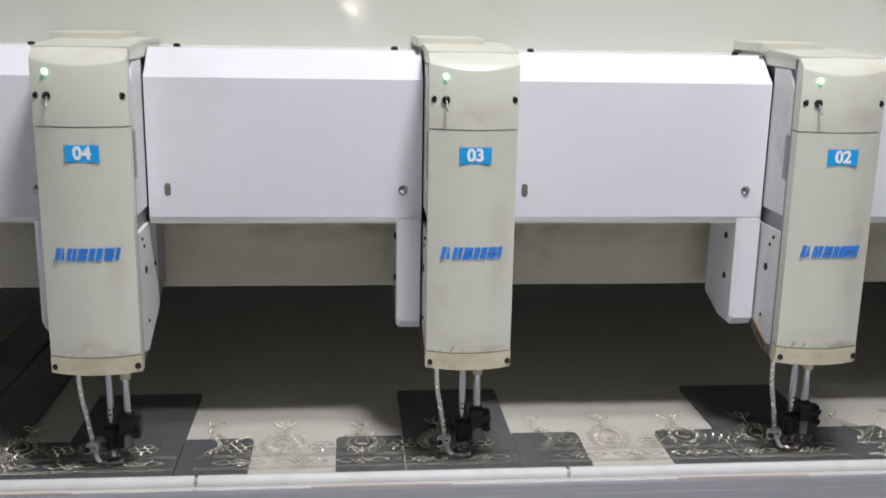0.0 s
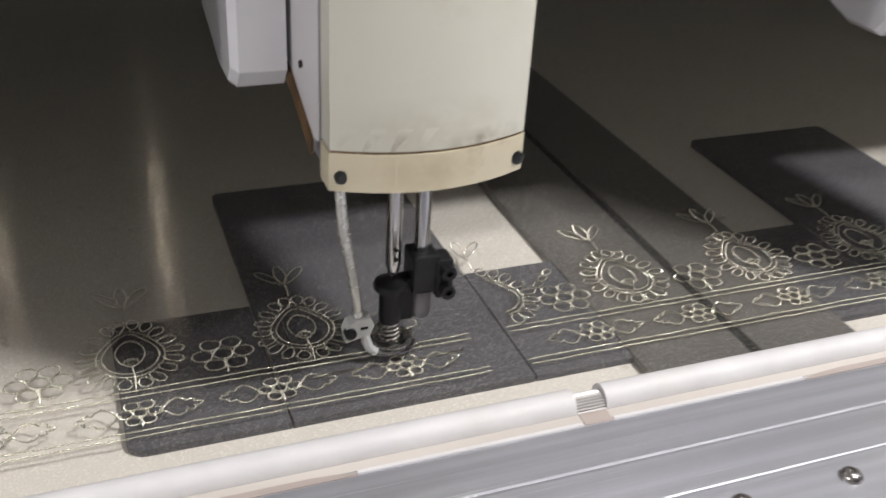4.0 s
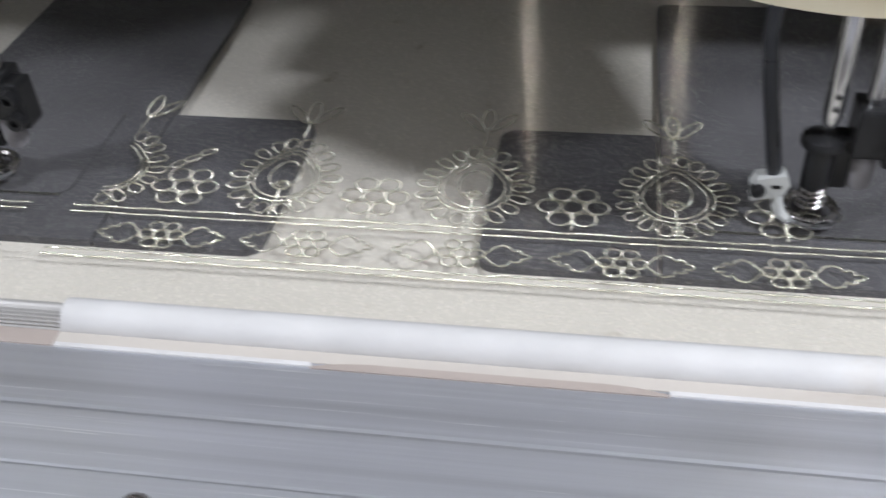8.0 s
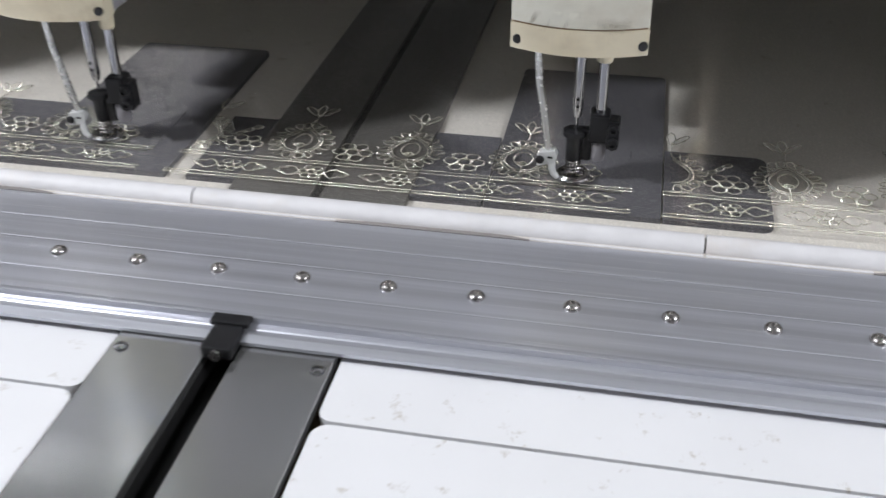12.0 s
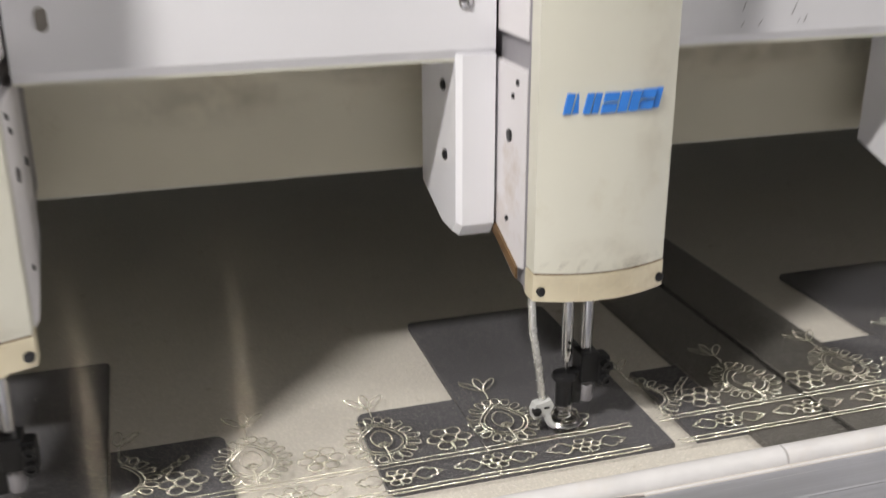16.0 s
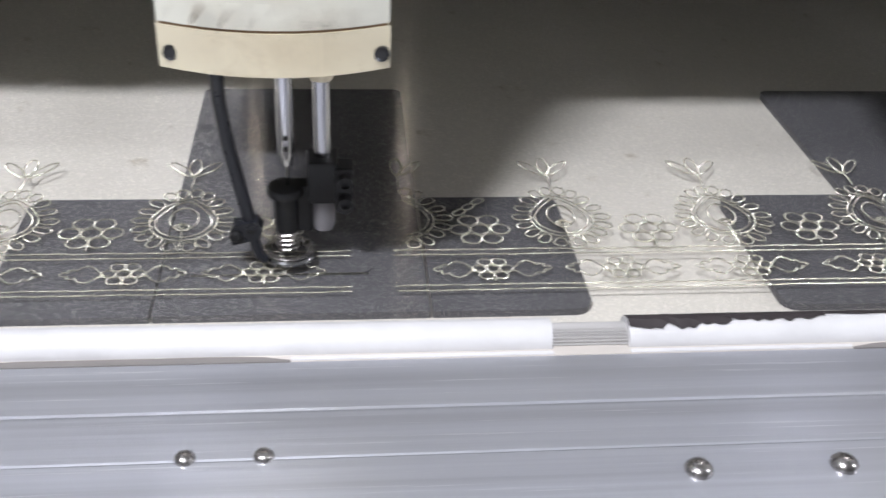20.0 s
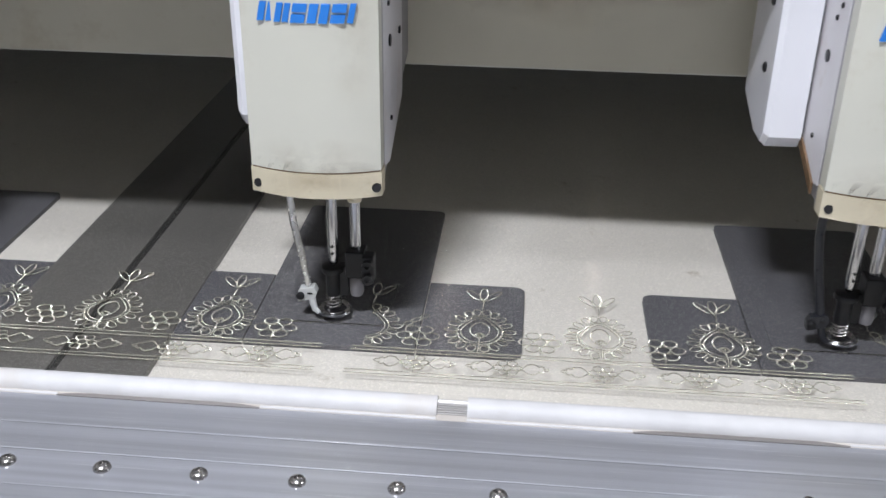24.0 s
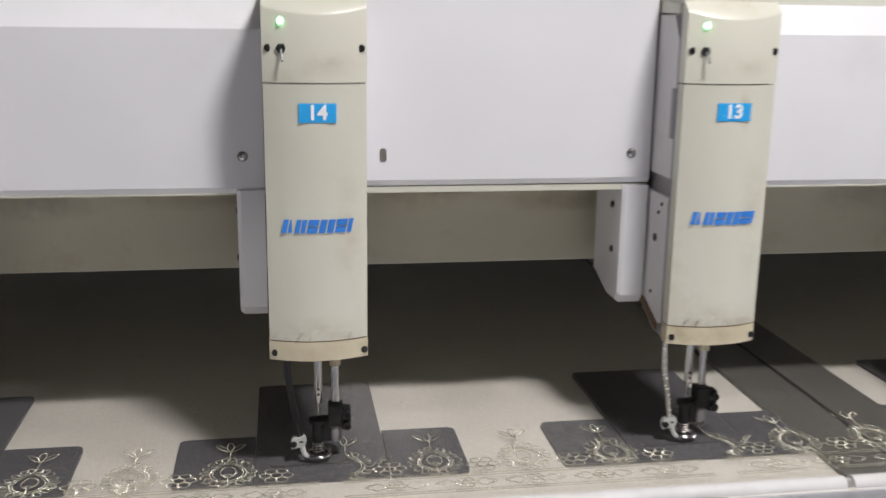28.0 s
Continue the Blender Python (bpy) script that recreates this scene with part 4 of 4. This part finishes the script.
def motif_paths(half=False):
    """A paisley: a ring of petals round a double drop with a bud in it, and a sprig of three leaves on top."""
    rnd = random.Random(3)
    loops, lines = [], []
    n = 18
    for i in range(n):
        a = radians(270 + 13 + 334 * i / (n - 1))
        up = max(0.0, math.sin(a))
        ex, ey = 0.0230 * math.cos(a) * (1 - 0.12 * up), 0.0256 * math.sin(a) + 0.0045 * up ** 2 - 0.001
        if half and ex < 0.001:
            continue
        q = rnd.uniform(0.92, 1.08)
        ll, lw = (0.0054, 0.0037) if abs(math.cos(a)) > 0.5 else (0.0046, 0.0041)
        loops.append(loop(ex + rnd.uniform(-0.0005, 0.0005), ey + rnd.uniform(-0.0005, 0.0005), ll * q, lw / q, math.atan2(ey * 0.75, ex) + rnd.uniform(-0.12, 0.12), 10, 0.0, 0.35))
    for s in (0.0152, 0.0182):
        pts = []
        for i in range(-13, 13):
            a = 2 * math.pi * i / 26
            up = max(0.0, math.sin(a))
            pts.append((s * math.cos(a) * (1 - 0.22 * up ** 2), s * math.sin(a) * 1.04 + 0.0055 * up ** 4 - 0.0015, 0))
        if half:
            lines.append([p for p in pts if p[0] > 0])
        else:
            loops.append(pts)
    if not half:
        bud = []
        for i in range(16):
            a = math.pi * (i / 15 - 0.5)
            bud.append((0.0078 * math.cos(a) ** 1.2, 0.0118 * math.sin(a) + 0.0012, 0))
        lines.append([(-x, y, 0) for x, y, _ in bud][3:])
        lines.append(bud[3:])
        loops.append(loop(0.0, -0.0072, 0.0040, 0.0036, 0.0, 10))
        lines.append([(0.0036 * math.cos(t) * (1 - t / 8), -0.0072 + 0.0030 * math.sin(t) * (1 - t / 8), 0) for t in [0.6 * i for i in range(11)]])
        lines.append([(0, -0.0110, 0), (0.0006, -0.020, 0), (0, -0.0315, 0)])
    loops.append(loop(0.0, 0.0590, 0.0105, 0.0037, radians(91), 12, 0, 0.15))
    for sx in (-1, 1):
        if half and sx < 0:
            continue
        loops.append(loop(sx * 0.0078, 0.0570, 0.0108, 0.0032, radians(90 - sx * 39), 12, 0, 0.15))
    lines.append([(0, 0.0495, 0), (0.0008, 0.044, 0), (0, 0.034, 0)])
    return loops, lines


def beaded(pts, closed, step=0.0010):
    """Twisted thread: the line cut into short stitches, thick and thin by turns."""
    out, rs, odd = [], [], 0
    n = len(pts)
    for i in range(n if closed else n - 1):
        a, b = Vector(pts[i]), Vector(pts[(i + 1) % n])
        m = max(2, 2 * round((b - a).length / step / 2))
        for k in range(m):
            out.append(a.lerp(b, k / m) + Vector((0, 0, -0.0002 if odd % 2 else 0.0002)))
            rs.append(R * (0.42 if odd % 2 else 1.32))
            odd += 1
    if not closed:
        out.append(Vector(pts[-1]))
        rs.append(R)
    return out, rs


def stitched(loops, lines):
    f = Form()
    for p in loops:
        q, rs = beaded(p, True)
        f.tube(q, rs, 5, closed=True)
    for p in lines:
        if len(p) > 1:
            q, rs = beaded(p, False)
            f.tube(q, rs, 5)
    return f


def flower_paths(sx=1.0, sy=1.0):
    """Seven round petals packed like a honeycomb, on a short stem."""
    ls = [loop(0, 0, 0.0054 * sx, 0.0048 * sy, 0, 10)]
    for i in range(6):
        a = radians(60 * i)
        ls.append(loop(0.0112 * sx * math.cos(a), 0.0108 * sy * math.sin(a), 0.0057 * sx, 0.0050 * sy, 0.12 * math.sin(3.1 * i), 10))
    return ls, [[(0, -0.0048 * sy, 0), (0.0006, -0.011 * sy, 0), (0, -0.0178 * sy, 0)]]


def spade_paths(sx):
    """A spade with a three-lobed tip, pointing away from its flower."""
    spade = ((0.0098, -0.0006), (0.0125, 0.0022), (0.0150, 0.0056), (0.0185, 0.0072), (0.0215, 0.0058), (0.0232, 0.0032), (0.0252, 0.0044), (0.0272, 0.0034), (0.0268, 0.0016), (0.0300, 0.0016),
             (0.0310, 0.0), (0.0298, -0.0016), (0.0268, -0.0016), (0.0272, -0.0034), (0.0252, -0.0044), (0.0232, -0.0032), (0.0215, -0.0062), (0.0180, -0.0074), (0.0148, -0.0056), (0.0122, -0.0026))
    return [[(sx * x, y, 0) for x, y in spade]], [[(sx * x, y, 0) for x, y in ((0.0098, -0.0006), (0.0080, -0.0030), (0.0072, -0.0010))]]


def tail_paths():
    ls, _ = flower_paths()
    for i in range(3):
        ls.append(loop(-0.010 + 0.006 * i, 0.018 + 0.006 * i, 0.0045, 0.0025, radians(40), 8))
    return ls, []


def net_and_embroidery():
    net = thing("sheer_net", (0, 0, 0.8028), "sheer net fabric stretched on the frame, gold embroidered border", "fabric")
    part("net", Form().add([(-7.4, ROW + 0.083, 0), (1.2, ROW + 0.083, 0), (1.2, 0.98, 0), (-7.4, 0.98, 0)], [(0, 1, 2, 3)]), NET, net, "sheer pale net")
    motif = stitched(*motif_paths()).mesh("paisley", THREAD, True)
    half = stitched(*motif_paths(True)).mesh("half_paisley", THREAD, True)
    flower = stitched(*flower_paths()).mesh("flower", THREAD, True)
    tail = stitched(*tail_paths()).mesh("sprig_flower", THREAD, True)
    bud = stitched(*flower_paths(0.66, 0.64)).mesh("border_flower", THREAD, True)
    spades = [stitched(*spade_paths(sx)).mesh("spade", THREAD, True) for sx in (-1, 1)]
    rnd = random.Random(11)

    def line_form(y):
        return stitched([], [[(0.377 * i / 40, y + rnd.uniform(-0.0003, 0.0003), rnd.uniform(0, 0.0002)) for i in range(41)]])
    lines = [line_form(y).mesh("border_line", THREAD, True) for y in (-0.0325, -0.0370, -0.0650, -0.0692)]
    ym = ROW + 0.2
    z = 0.0009
    for k in range(0, 17):
        s = -PITCH * k + S0
        for name, me, x, y in [("half_paisley", half, 0.006, 0)] + [("paisley", motif, x, 0) for x in (0.097, 0.192, 0.287)] + [("sprig_flower", tail, 0.049, -0.0125)] + \
                [("flower", flower, x, -0.0125) for x in (0.145, 0.240, 0.335)] + \
                [(name, me, x, -0.0508) for x in (0.051, 0.121, 0.192, 0.263, 0.333) for name, me in (("border_flower", bud), ("spade", spades[0]), ("spade", spades[1]))]:
            part(name, me, None, net).location = (s + x, ym + y, z)
        for me in lines:
            part("border_line", me, None, net).location = (s, ym, z)
    return net


net_thing = net_and_embroidery()


# ---- what moves ----
# seconds, start of the embroidery piece from the head's middle, row of bolts
FRAME_ROWS = [(0.0, 0.092, -0.112), (1.0, 0.1025, -0.107), (1.5, 0.108, -0.088), (2.0, 0.107, -0.0955), (3.0, 0.087, -0.1125), (3.5, 0.077, -0.118), (5.5, 0.061, -0.133), (6.0, 0.067, -0.125), (6.5, 0.0715, -0.125),
              (7.0, 0.068, -0.134), (7.5, 0.060, -0.141), (8.0, 0.054, -0.145), (8.5, 0.047, -0.136), (9.0, 0.056, -0.137), (9.5, 0.066, -0.141), (10.0, 0.069, -0.148), (10.5, 0.066, -0.156), (11.0, 0.057, -0.147),
              (11.5, 0.065, -0.138), (12.0, 0.070, -0.131), (12.5, 0.077, -0.1365), (13.0, 0.074, -0.137), (13.5, 0.075, -0.133), (15.5, 0.072, -0.137), (16.0, 0.071, -0.136), (16.5, 0.070, -0.134), (17.0, 0.064, -0.125),
              (17.5, 0.077, -0.128), (18.0, 0.078, -0.131), (18.5, 0.070, -0.134), (19.0, 0.067, -0.123), (20.0, 0.054, -0.117), (21.0, 0.029, -0.119), (22.0, 0.021, -0.1365), (22.5, 0.021, -0.142), (24.5, 0.023, -0.176),
              (25.0, 0.026, -0.177), (26.0, 0.040, -0.188), (27.0, 0.050, -0.2125), (27.5, 0.038, -0.196), (28.0, 0.021, -0.180)]
# seconds, height of the needle bar from its upper place
NEEDLE_ROWS = [(0.0, -0.014), (1.5, -0.006), (3.0, -0.016), (5.5, -0.010), (7.0, -0.007), (8.0, -0.015), (9.5, -0.004), (10.0, -0.004), (11.0, -0.014), (12.0, -0.009), (12.5, -0.007), (13.5, -0.012), (15.5, -0.008), (17.0, -0.018), (17.5, -0.020), (18.0, -0.002), (19.0, -0.012), (20.0, -0.008), (21.5, -0.022), (22.5, -0.022), (25.0, -0.012), (26.5, -0.006), (28.0, -0.003)]


def motions():
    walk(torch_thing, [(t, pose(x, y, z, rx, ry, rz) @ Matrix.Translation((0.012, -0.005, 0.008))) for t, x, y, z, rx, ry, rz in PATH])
    for ob, z in ((frame_thing, 0.8), (net_thing, 0.8028)):
        walk(ob, [(t, pose(s - S0, b - ROW, z)) for t, s, b in FRAME_ROWS])
    for h in heads.values():
        for ob in h.children:
            if ob.name.startswith("needle_bar"):
                walk(ob, [(t, pose(0, 0, dz)) for t, dz in NEEDLE_ROWS])


motions()
